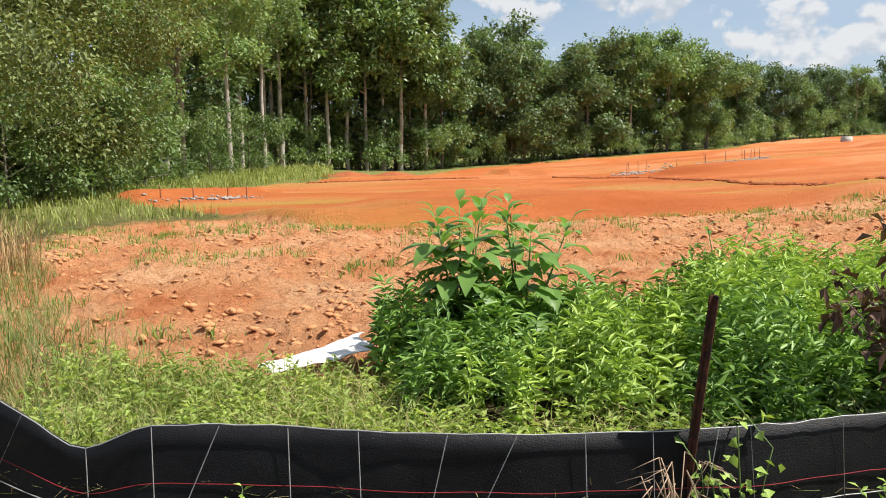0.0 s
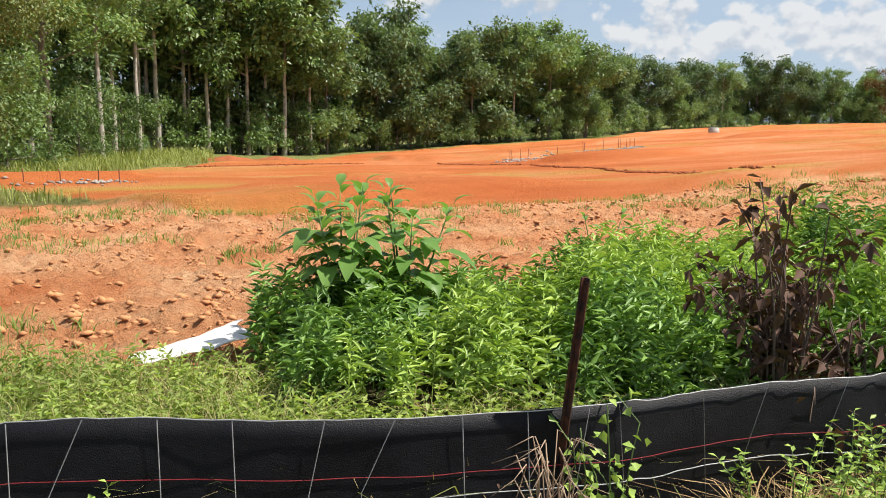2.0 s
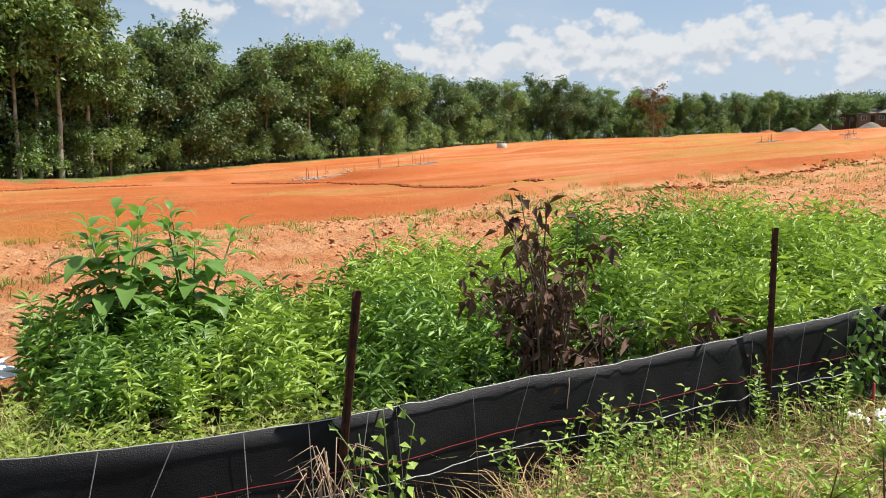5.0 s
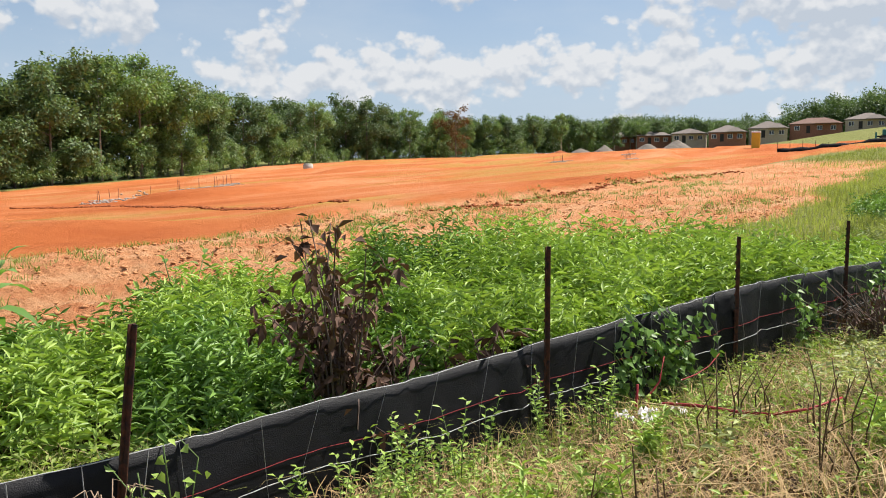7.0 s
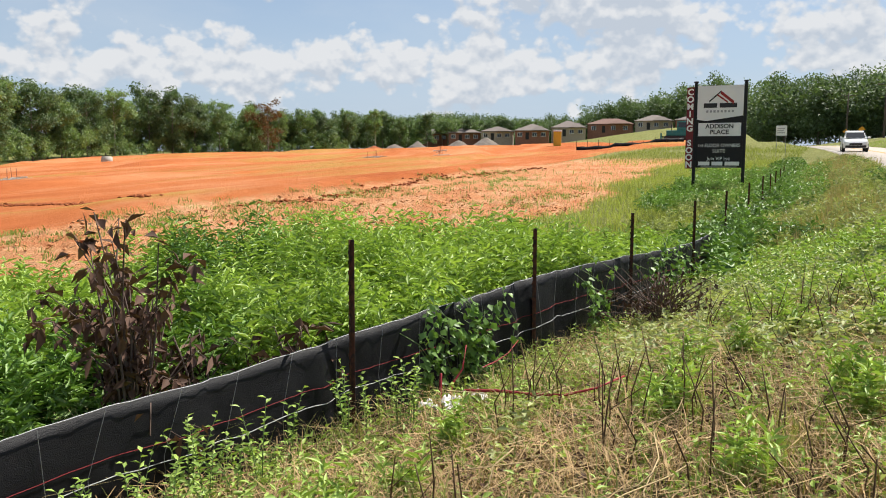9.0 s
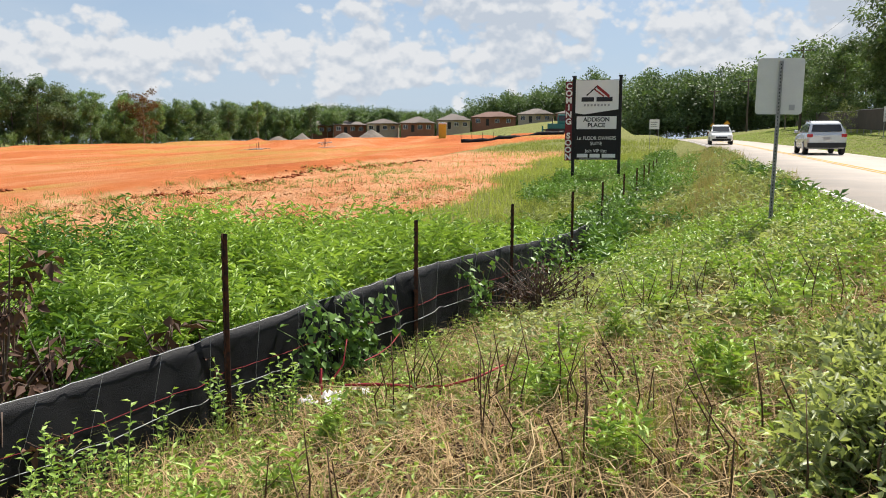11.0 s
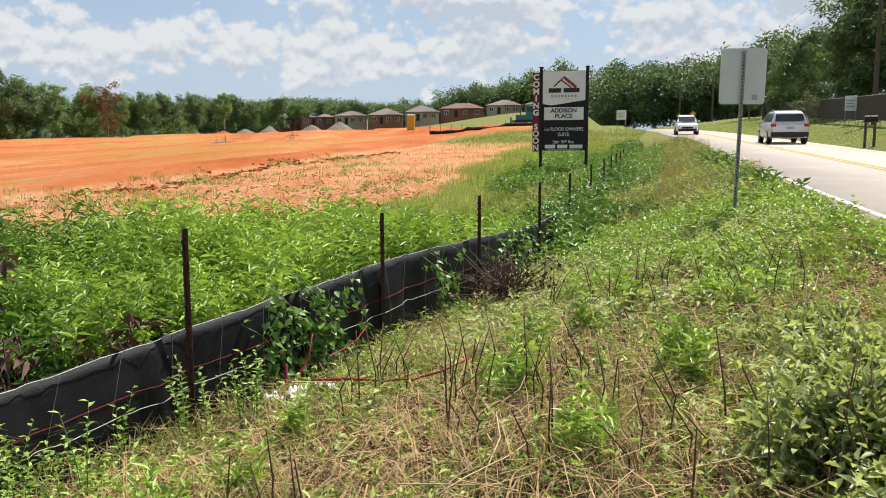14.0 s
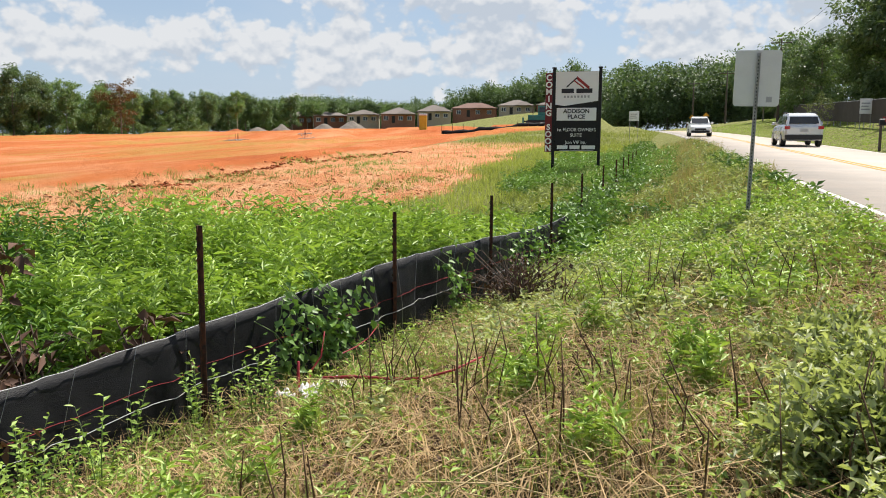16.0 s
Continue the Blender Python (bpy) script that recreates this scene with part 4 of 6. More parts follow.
    stuff("dry_grass", blades(base(x, y), rng.uniform(0.3, 0.72, len(x)) * np.interp(x, [12, 18, 30], [0.45, 0.7, 1.0]), rng.uniform(0.006, 0.014, len(x)), 0.4, rng), M_STRAW_GREEN, "tall dry seeding grass on the verge", "grass")
    x, y = scatter(30000, 22, 95, 2, 17, rng, lambda x, y: (clay_mask(x, y) < 0.5) * (1 - 0.94 * dirt_mask(x, y)) * step(-0.45, 0.2, noise2(x * 0.15, y * 0.3, 125, 3)))
    stuff("green_grass", blades(base(x, y), rng.uniform(0.12, 0.4, len(x)), rng.uniform(0.015, 0.035, len(x)), 0.5, rng), M_GRASS, "patchy green grass beside the graded pad", "grass")
    x, y = scatter(42000, 16, 60, 2, 14, rng, lambda x, y: (clay_mask(x, y) < 0.5) * (1 - 0.985 * dirt_mask(x, y)))
    stuff("dry_grass", blades(base(x, y), rng.uniform(0.1, 0.36, len(x)), rng.uniform(0.01, 0.022, len(x)), 0.5, rng), M_FIELD, "yellow-green rough grass between soil and verge", "grass")
    # long grass strands between the fence and the thicket
    x, y = scatter(15000, -1.4, 5.5, 3.0, 6.8, rng, lambda x, y: ((y > fence_y(x) + 0.1) & (y < fence_y(x) + np.interp(x, [-1.4, 0.5, 2.4, 5.5], [3.0, 2.6, 1.7, 0.9]))) * step(-0.4, 0.2, noise2(x * 1.2, y * 1.2, 139, 2)))
    g = rng.uniform(0, 1, len(x)) < 0.62
    hh = rng.uniform(0.18, 0.55, len(x))
    stuff("tall_grass", blades(base(x[g], y[g]), hh[g], rng.uniform(0.004, 0.009, g.sum()), 1.0, rng), M_GRASS, "leaning green grass along the silt fence", "grass")
    stuff("tall_grass", blades(base(x[~g], y[~g]), hh[~g], rng.uniform(0.003, 0.007, (~g).sum()), 1.2, rng), M_STRAW_GREEN, "leaning dry grass strands along the silt fence", "grass")
    # tall grass at the wood's side of the fence
    x, y = scatter(24000, -5.5, 1.6, 3.6, 15, rng, lambda x, y: ((y > fence_y(x) + 0.1) & (x < np.interp(y, [3.6, 6.5, 7.4, 9, 15], [1.6, 1.4, -0.5, -1.6, -2.6]) + 0.5 * noise2(x, y, 131, 2))))
    g = rng.uniform(0, 1, len(x)) < 0.72 + 0.35 * noise2(x * 0.8, y * 0.8, 135, 2)
    hh = rng.uniform(0.15, 0.62, len(x)) * np.interp(x, [-4, -1.2, 0.2], [1.45, 1.2, 0.6]) * (0.8 + 0.5 * noise2(x * 1.3, y * 1.3, 136, 2)) * np.interp(y, [7, 10], [1.0, 0.6])
    stuff("tall_grass", blades(base(x[g], y[g]), hh[g], rng.uniform(0.004, 0.011, g.sum()), 0.8, rng), M_GRASS_DEEP, "tall green grass growing behind the fence", "grass")
    stuff("tall_grass", blades(base(x[~g], y[~g]), hh[~g] * 1.05, rng.uniform(0.003, 0.007, (~g).sum()), 0.5, rng), M_STRAW_GREEN, "tall half-dried grass behind the fence", "grass")
    x, y = scatter(2600, -5.5, -2.7, 9, 15, rng, lambda x, y: step(-0.2, 0.2, noise2(x * 0.8, y * 0.8, 133, 2) + 0.2))
    stuff("tall_grass", blades(base(x, y), rng.uniform(0.6, 1.25, len(x)), rng.uniform(0.008, 0.02, len(x)), 0.45, rng), M_STRAW, "tall tan plume grass", "grass")
    # sprigs on the loose soil and low growth by the woods
    cx, cy = scatter(2600, -4, 48, 8.0, 22, rng, lambda x, y: (dirt_mask(x, y) > 0.3) * step(0.0, 0.4, noise2(x * 0.4, y * 0.4, 137, 3) + 0.42 * step(14.0, 18.5, y) - 0.12))
    x, y = (np.repeat(c, 22) + rng.normal(0, 0.13, len(c) * 22) for c in (cx, cy))
    stuff("grass_tufts", blades(base(x, y), rng.uniform(0.06, 0.22, len(x)), rng.uniform(0.008, 0.02, len(x)), 0.8, rng), M_TUFT, "sparse grass tufts on loose soil", "grass")
    x, y = scatter(30000, -16, 12, 12, 80, rng, lambda x, y: (clay_mask(x, y) < 0.4) * (dirt_mask(x, y) < 0.3) * (x < 0.13 * y + 1))
    stuff("green_grass", blades(base(x, y), rng.uniform(0.15, 0.5, len(x)) * np.interp(y, [12, 40, 80], [0.8, 1, 2]), rng.uniform(0.02, 0.05, len(x)), 0.6, rng), M_GRASS, "bright green grass at the edge of the woods", "grass")
    # lawn across the road
    x, y = scatter(30000, 25, 130, -16, -4, rng, lambda x, y: y < road_edge(x) - ROAD_WIDE - 0.1)
    stuff("lawn", blades(base(x, y), rng.uniform(0.03, 0.07, len(x)), rng.uniform(0.04, 0.08, len(x)), 1.2, rng), M_LAWN, "mown bright green lawn across the road", "lawn")


M_TUFT = leaf_material("sprouting_grass", (0.08, 0.16, 0.025), (0.3, 0.4, 0.1), 0.35, 0.6, patch=0.5)
M_GRASS_DEEP = leaf_material("deep_grass_blades", (0.05, 0.09, 0.02), (0.3, 0.38, 0.12), 0.3, 0.55, patch=0.9)
M_FIELD = leaf_material("yellow_green_grass", (0.18, 0.22, 0.035), (0.5, 0.54, 0.16), 0.35, 0.6, patch=0.35)
M_STRAW_GREEN = leaf_material("half_dry_grass", (0.22, 0.18, 0.07), (0.6, 0.48, 0.25), 0.25, 0.75, patch=0.8)
M_LAWN = leaf_material("lawn_blades", (0.2, 0.3, 0.05), (0.42, 0.54, 0.13), 0.3, 0.7, patch=0.2)
grasses()


def rocks(n, x, y, size, rng):
    """Rough lumps, eight-sided and dented."""
    v0 = np.array([[1, 0, 0], [0.3, 0.9, 0.1], [-0.8, 0.5, 0], [-0.7, -0.6, 0.1], [0.35, -0.9, 0], [0.2, 0.15, 0.8], [-0.3, -0.1, 0.65], [0, 0, -0.6]])
    f0 = np.array([[0, 1, 5], [1, 2, 5], [2, 6, 5], [2, 3, 6], [3, 4, 6], [4, 5, 6], [4, 0, 5], [1, 0, 7], [2, 1, 7], [3, 2, 7], [4, 3, 7], [0, 4, 7]])
    a = rng.uniform(0, 6.28, n); c, s = np.cos(a)[:, None], np.sin(a)[:, None]
    V = v0[None] * (1 + rng.normal(0, 0.2, (n, 8, 3))) * size[:, None, None] * rng.uniform(0.7, 1.2, (n, 1, 3))
    V = np.stack([V[..., 0] * c - V[..., 1] * s, V[..., 0] * s + V[..., 1] * c, V[..., 2] * 0.65], -1)
    V += np.stack([x, y, ground_z(x, y) + size * 0.15], 1)[:, None]
    return V.reshape(-1, 3), (np.arange(n)[:, None, None] * 8 + f0[None]).reshape(-1, 3)


def soil():
    rng = np.random.default_rng(31)
    x, y = scatter(42000, -5, 34, 6.2, 20.5, rng, lambda x, y: (dirt_mask(x, y) > 0.4) * (0.25 + 0.75 * step(-0.1, 0.35, noise2(x * 0.8, y * 0.8, 141, 3))))
    stuff("soil_clods", rocks(len(x), x, y, 0.008 + 0.085 * rng.uniform(0, 1, len(x)) ** 5, rng), M_CLODS, "loose clods of orange soil", "soil")
    # ridges of clods pushed up on the pad
    for pts, n in ((RIDGE_A, 700), (RIDGE_B, 500), (RIDGE_C, 300)):
        t = rng.uniform(0, 1, n)
        p = np.array(pts)
        u = np.linspace(0, 1, len(p))
        x, y = np.interp(t, u, p[:, 0]) + rng.normal(0, 0.25, n), np.interp(t, u, p[:, 1]) + rng.normal(0, 0.3, n)
        stuff("clay_ridge", rocks(n, x, y, rng.uniform(0.03, 0.15, n), rng), M_CLAY_DARK, "low ridge of broken red clay", "soil")


M_CLAY_DARK = material("dark_red_clay", (0.34, 0.1, 0.035), 0.95, var=0.35, scale=2, grain=20, bump=0.5)
RIDGE_A = [(21.3, 48), (24.1, 42.5), (23.8, 33.8), (23.6, 27.6), (23.2, 23)]
RIDGE_B = [(25, 19.5), (28.2, 18.4), (39.4, 19.2), (52, 17.0)]
RIDGE_C = [(5.5, 47), (10, 50), (17, 52)]
soil()


# ---------------------------------------------------------------- single plants
def broad_leaves(base, way, L, W, rng):
    """Large drooping leaves with a folded rib, eight triangles each."""
    n = len(base)
    way = unit(way)
    side = unit(np.cross(way, np.array([0, 0, 1.0])))
    prof = [(0.0, 0.04, 0.0), (0.3, 0.85, 0.06), (0.6, 0.9, -0.02), (0.85, 0.45, -0.18), (1.0, 0.02, -0.34)]
    V = []
    up = np.cross(side, way)
    for t, w, z in prof:
        c = base + way * (L * t)[:, None] + up * (L * z)[:, None]
        V += [c + side * (W * w / 2)[:, None] + up * (W * w * 0.12)[:, None], c, c - side * (W * w / 2)[:, None] + up * (W * w * 0.12)[:, None]]
    V = np.stack(V, 1)
    f = []
    for r in range(4):
        for s in (0, 1):
            a = r * 3 + s
            f += [[a, a + 1, a + 4], [a, a + 4, a + 3]]
    f = np.array(f)
    return V.reshape(-1, 3), (np.arange(n)[:, None, None] * 15 + f[None]).reshape(-1, 3)


def pokeweed(x, y, h, stems, per, seed, leaf=0.26):
    rng = np.random.default_rng(seed)
    ob = thing("pokeweed_plant", "tall green plant with large drooping leaves above weeds", "plant", Matrix.Translation((x, y, gz(x, y))), "large-leaved weeds")
    for k in range(stems):
        a = k * 6.28 / stems + rng.uniform(-0.4, 0.4)
        hh = h * rng.uniform(0.82, 1.0)
        sp = 0.16 * h
        tip = np.array([math.cos(a) * sp * rng.uniform(0.5, 2.2), math.sin(a) * sp * rng.uniform(0.5, 1.6), hh])
        pts = [np.array([0, 0, -0.05]) + 0.04 * np.array([math.cos(a), math.sin(a), 0]), tip * np.array([0.45, 0.45, 0.5]), tip]
        part("stem", tube_arrays(pts, [0.014, 0.011, 0.004], 6), M_STEM, ob, smooth=True)
        f = np.linspace(0.3, 1.0, per) ** 0.7
        P_ = np.array([np.interp(f, [0, 0.5, 1], [p[i] for p in pts]) for i in range(3)]).T
        b = a + np.arange(per) * 2.4
        d = np.stack([np.cos(b), np.sin(b), np.interp(f, [0.3, 0.8, 1], [-0.25, 0.15, 1.0]) + rng.normal(0, 0.15, per)], 1)
        L = leaf * np.interp(f, [0.3, 0.75, 1], [1.0, 1.0, 0.5]) * rng.uniform(0.8, 1.15, per)
        for q in range(per):
            part("leaf", broad_leaves(P_[q:q + 1] + unit(d[q:q + 1]) * 0.03, d[q:q + 1], L[q:q + 1], L[q:q + 1] * 0.52, rng), M_WEED_DARK, ob, smooth=True)
    return ob


M_STEM = material("green_stem", (0.13, 0.2, 0.06), 0.6, var=0.25, scale=6)
pokeweed(2.1, 6.5, 1.5, 5, 14, 1, 0.38)
pokeweed(2.7, 6.6, 1.45, 4, 14, 2, 0.37)
pokeweed(4.4, 5.6, 0.95, 2, 9, 3, 0.26)
pokeweed(5.9, 8.2, 1.15, 2, 10, 4, 0.24)


def dead_bush(x, y, h, seed, wide, twigs, name="dead_bush", label="withered dark brown bush with shrivelled hanging leaves", leafy=10, size=0.1, twig=None):
    rng = np.random.default_rng(seed)
    ob = thing(name, label, "bush", Matrix.Translation((x, y, gz(x, y))))
    L = []
    for k in range(twigs):
        a = rng.uniform(0, 6.28)
        hh = h * rng.uniform(0.35, 1.0)
        o = wide * (1.05 - 0.55 * hh / h) * rng.uniform(0.2, 1.0)
        tip = np.array([math.cos(a) * o, math.sin(a) * o, hh])
        mid = tip * np.array([0.35, 0.35, 0.6]) + rng.normal(0, 0.05, 3)
        pts = [np.array([math.cos(a) * 0.05, math.sin(a) * 0.05, -0.05]), mid, tip, tip + np.array([math.cos(a) * 0.12, math.sin(a) * 0.12, -0.06])]
        part("branch", tube_arrays(pts, [0.012, 0.008, 0.004, 0.002] if twig is None else [0.005, 0.004, 0.003, 0.0015], 5), twig or M_TWIG, ob, smooth=True)
        f = rng.uniform(0.3, 1.0, max(1, int(leafy * rng.uniform(0.2, 1.8) * (1.45 - 0.95 * hh / h))))
        L.append(np.array([np.interp(f, [0, 0.5, 0.85, 1.0], [p[i] for p in pts]) for i in range(3)]).T)
    B = np.concatenate(L)
    n = len(B)
    B = B + rng.normal(0, 0.03, (n, 3))
    way = rng.normal(0, 0.75, (n, 3)) + np.array([0, 0, -0.9])
    part("dead_foliage", leaves(B, way, size * rng.uniform(0.6, 1.4, n), size * 0.5 * rng.uniform(0.5, 1.3, n), rng, 0.6, -0.15), M_DEAD, ob, "shrivelled brown leaves")
    return ob


dead_bush(4.3, 3.8, 1.78, 3, 0.8, 34, leafy=24, size=0.115)
dead_bush(4.75, 3.55, 0.85, 5, 0.7, 26, leafy=16, size=0.11)
dead_bush(5.15, 3.0, 0.86, 6, 0.42, 14, leafy=14, size=0.13)
dead_bush(3.75, 3.05, 0.68, 7, 0.3, 8, leafy=10, size=0.1)
dead_bush(9.5, 1.15, 0.75, 8, 1.15, 70, "dry_brush", "heap of dry brown brush against the silt fence", 9, 0.08)
dead_bush(2.02, 2.97, 0.66, 9, 0.32, 34, "dry_twigs", "bare dry twigs in front of the silt fence", 1, 0.03, M_DRYTWIG)


def shrub(x, y, h, wide, n, seed):
    rng = np.random.default_rng(seed)
    ob = thing("shrub", "low dense dark green shrub with pale cream-green leaves mixed in", "shrub", Matrix.Translation((x, y, gz(x, y))))
    P_, D_ = [], []
    for k in range(n):
        a = rng.uniform(0, 6.28); el = rng.uniform(0.1, 1.45)
        tip = np.array([math.cos(a) * math.cos(el) * wide, math.sin(a) * math.cos(el) * wide, math.sin(el) * h]) * rng.uniform(0.6, 1.05)
        pts = [np.array([0, 0, -0.03]), tip * np.array([0.5, 0.5, 0.6]), tip]
        part("twig", tube_arrays(pts, [0.007, 0.005, 0.002], 4), M_TWIG, ob)
        f = rng.uniform(0.45, 1, 52)
        P_.append(np.array([np.interp(f, [0, 0.5, 1], [p[i] for p in pts]) for i in range(3)]).T + rng.normal(0, 0.03, (52, 3)))
        D_.append(rng.normal(0, 0.7, (52, 3)) + unit(tip[None]) * 0.6)
    B, D = np.concatenate(P_), np.concatenate(D_)
    part("foliage", leaves(B, D, rng.uniform(0.045, 0.08, len(B)), rng.uniform(0.02, 0.034, len(B)), rng, 0.25, 0.2), M_SHRUB, ob)
    return ob


# pale leaves; their cream-green highlights are put into the light end too
M_SHRUB = leaf_material("shrub_leaves", (0.08, 0.12, 0.035), (0.62, 0.66, 0.33), 0.38, 0.4, patch=1.5)
shrub(3.95, -1.45, 0.5, 0.68, 150, 1)
shrub(4.8, -1.7, 0.48, 0.75, 140, 2)
shrub(3.4, -1.75, 0.48, 0.6, 130, 5)
shrub(5.9, -1.55, 0.34, 0.6, 90, 6)


def fence_vine(x0, x1, n, seed, low=0.1, high=1.0, wander=0.09, leaf=1.0, mat=None):
    rng = np.random.default_rng(seed)
    ob = thing("vine", "green heart-leaved vine climbing over the silt fence", "vine", Matrix.Translation(((x0 + x1) / 2, float(fence_y((x0 + x1) / 2)) - 0.14, gz((x0 + x1) / 2, float(fence_y((x0 + x1) / 2)) - 0.14))))
    o = np.array(ob.matrix_basis.translation)
    P_, D_ = [], []
    for k in range(n):
        x = rng.uniform(x0, x1)
        zt = rng.uniform(0.55, 1.0) * high
        xs_ = x + np.cumsum(rng.normal(0, wander, 6))
        zz = np.linspace(low * 0.3, zt, 6)
        pts = np.stack([xs_, fence_y(xs_) - 0.13 - 0.05 * rng.uniform(0, 1, 6), ground_z(xs_, fence_y(xs_)) + zz], 1)
        if rng.uniform() < 0.5:
            pts[-1] += (0, 0.3, 0.02)
        part("stem", tube_arrays(pts - o, np.full(6, 0.004), 4), M_STEM, ob)
        f = rng.uniform(0, 5, 22)
        P_.append(np.array([np.interp(f, np.arange(6), pts[:, i]) for i in range(3)]).T + rng.normal(0, 0.05, (22, 3)) * (1, 0.5, 1) - o)
        D_.append(rng.normal(0, 0.6, (22, 3)) + np.array([0, -0.7, -0.5]))
    B, D = np.concatenate(P_), np.concatenate(D_)
    part("foliage", leaves(B, D, leaf * rng.uniform(0.05, 0.1, len(B)), leaf * rng.uniform(0.045, 0.085, len(B)), rng, 0.15, 0.2), mat or M_WEED, ob)


fence_vine(6.15, 7.3, 22, 1)
fence_vine(9.0, 9.6, 6, 2)
fence_vine(10.8, 13.0, 16, 3)
fence_vine(14.0, 19.5, 26, 4, high=1.1)
fence_vine(2.2, 2.34, 6, 5, high=0.8, wander=0.035, leaf=0.7, mat=M_WEED_LIGHT)


def sprigs():
    """Leafy runners in front of the fence, each a plant."""
    rng = np.random.default_rng(41)
    for k in range(30):
        x = rng.uniform(3.0, 5.4) if k > 5 else rng.uniform(-0.9, 0.2)
        y = float(fence_y(x)) - rng.uniform(0.15, 0.7)
        h = rng.uniform(0.3, 0.68)
        ob = thing("leafy_sprig", "upright leafy green sprig in front of silt fence", "plant", Matrix.Translation((x, y, gz(x, y))), "sprigs along the fence")
        for q in range(3):
            tip = np.array([rng.normal(0, 0.12), rng.normal(0, 0.08), h * rng.uniform(0.7, 1.0)])
            pts = [np.array([0, 0, -0.03]), tip * (0.4, 0.4, 0.55), tip]
            part("stem", tube_arrays(pts, [0.004, 0.003, 0.001], 4), M_STEM, ob)
            f = np.linspace(0.2, 1, 16)
            B = np.array([np.interp(f, [0, 0.5, 1], [p[i] for p in pts]) for i in range(3)]).T
            a = np.arange(16) * 2.4 + rng.uniform(0, 6)
            part("foliage", leaves(B, np.stack([np.cos(a), np.sin(a), np.full(16, 0.5)], 1), rng.uniform(0.035, 0.06, 16), rng.uniform(0.018, 0.028, 16), rng, 0.15, 0.2), M_WEED_LIGHT, ob)


sprigs()


def stalks():
    rng = np.random.default_rng(43)
    out = []
    for k in range(320):
        x, y = rng.uniform(3.4, 9), rng.uniform(-1.7, 1.5)
        if noise2(np.array([x * 0.9]), np.array([y * 0.9]), 151, 2)[0] < -0.05 or y > fence_y(x) - 0.3:
            continue
        h = rng.uniform(0.25, 0.66)
        z = gz(x, y)
        out.append(tube_arrays([(x, y, z - 0.03), (x + rng.normal(0, 0.03), y + rng.normal(0, 0.03), z + h * 0.5), (x + rng.normal(0, 0.08), y + rng.normal(0, 0.08), z + h)], [0.006, 0.005, 0.003], 5))
    stuff("cut_stalks", joined(out), M_STALK, "upright cut brown weed stalks", "stalks")


M_STALK = material("brown_stalk", (0.1, 0.062, 0.032), 0.9, var=0.4, scale=6, grain=40)
stalks()


def verge_litter():
    """What lies and grows in clumps on the cut verge."""
    rng = np.random.default_rng(71)
    out = []
    for k in range(300):
        x, y = rng.uniform(1.6, 10), rng.uniform(-2.6, 2.2)
        if y > fence_y(x) - 0.25:
            continue
        a, L = rng.uniform(0, 6.28), rng.uniform(0.25, 1.0)
        t = np.linspace(-0.5, 0.5, 4)
        px_, py_ = x + np.cos(a) * L * t, y + np.sin(a) * L * t + 0.04 * np.sin(t * 6)
        z = ground_z(px_, py_) + 0.05 + rng.uniform(0.02, 0.16) + t * rng.uniform(-0.22, 0.22)
        out.append(tube_arrays(np.stack([px_, py_, z], 1), np.full(4, rng.uniform(0.002, 0.0045)), 5))
    stuff("fallen_stems", joined(out), M_STRAWSTEM, "fallen pale dry weed stems on the verge", "stems")
    out, wide = [], []
    for k in range(60):
        x, y = rng.uniform(1.8, 11), rng.uniform(-2.4, 2.2)
        if y > fence_y(x) - 0.2 or (noise2(np.array([x * 0.6]), np.array([y * 0.6]), 171, 2)[0] < -0.15):
            continue
        n = 60
        r = rng.uniform(0.1, 0.24)
        px_, py_ = x + rng.normal(0, r * 0.5, n), y + rng.normal(0, r * 0.5, n)
        b = np.stack([px_, py_, ground_z(px_, py_)], 1)
        out.append(blades(b, rng.uniform(0.15, 0.38, n) * rng.uniform(0.7, 1.2), rng.uniform(0.004, 0.009, n), 0.5, rng))
        if k % 2:
            m_ = 9
            wide.append(stemmed(x + rng.normal(0, r * 0.5, m_), y + rng.normal(0, r * 0.5, m_), rng.uniform(0.2, 0.45, m_), 22, 0.085, 0.024, rng, 0.6, lean=0.35))
    stuff("grass_clumps", joined(out), M_GRASS, "clumps of long green grass on the verge", "grass")
    stuff("leafy_clumps", joined(wide), M_WEED_LIGHT, "leafy green clumps sprouting on the verge", "weeds")
    x, y = scatter(7000, 2, 11, -2.6, 2.0, rng, lambda x, y: (y < fence_y(x) - 0.2) * step(0.0, 0.3, noise2(x * 0.9, y * 0.9, 173, 3)))
    base = np.stack([x, y, ground_z(x, y) + rng.uniform(0.03, 0.14, len(x))], 1)
    stuff("dead_leaf_litter", leaves(base, rng.normal(0, 1, (len(x), 3)) * (1, 1, 0.3), rng.uniform(0.04, 0.09, len(x)), rng.uniform(0.02, 0.04, len(x)), rng, 0.4, 0.2), M_DEAD, "dead brown leaves caught in the straw", "leaf litter")
    # tall growth round the foot of the development sign and along the far fence
    x, y = scatter(1500, 26, 44, -0.3, 5.2, rng)
    stuff("verge_weeds", stemmed(x, y, rng.uniform(0.3, 0.68, len(x)), 14, 0.15, 0.045, rng, 0.5, lean=0.25), M_WEED, "tall green weeds round the sign posts", "weeds")


M_STRAWSTEM = material("pale_dry_stem", (0.5, 0.38, 0.2), 0.85, var=0.35, scale=4, grain=40)
verge_litter()


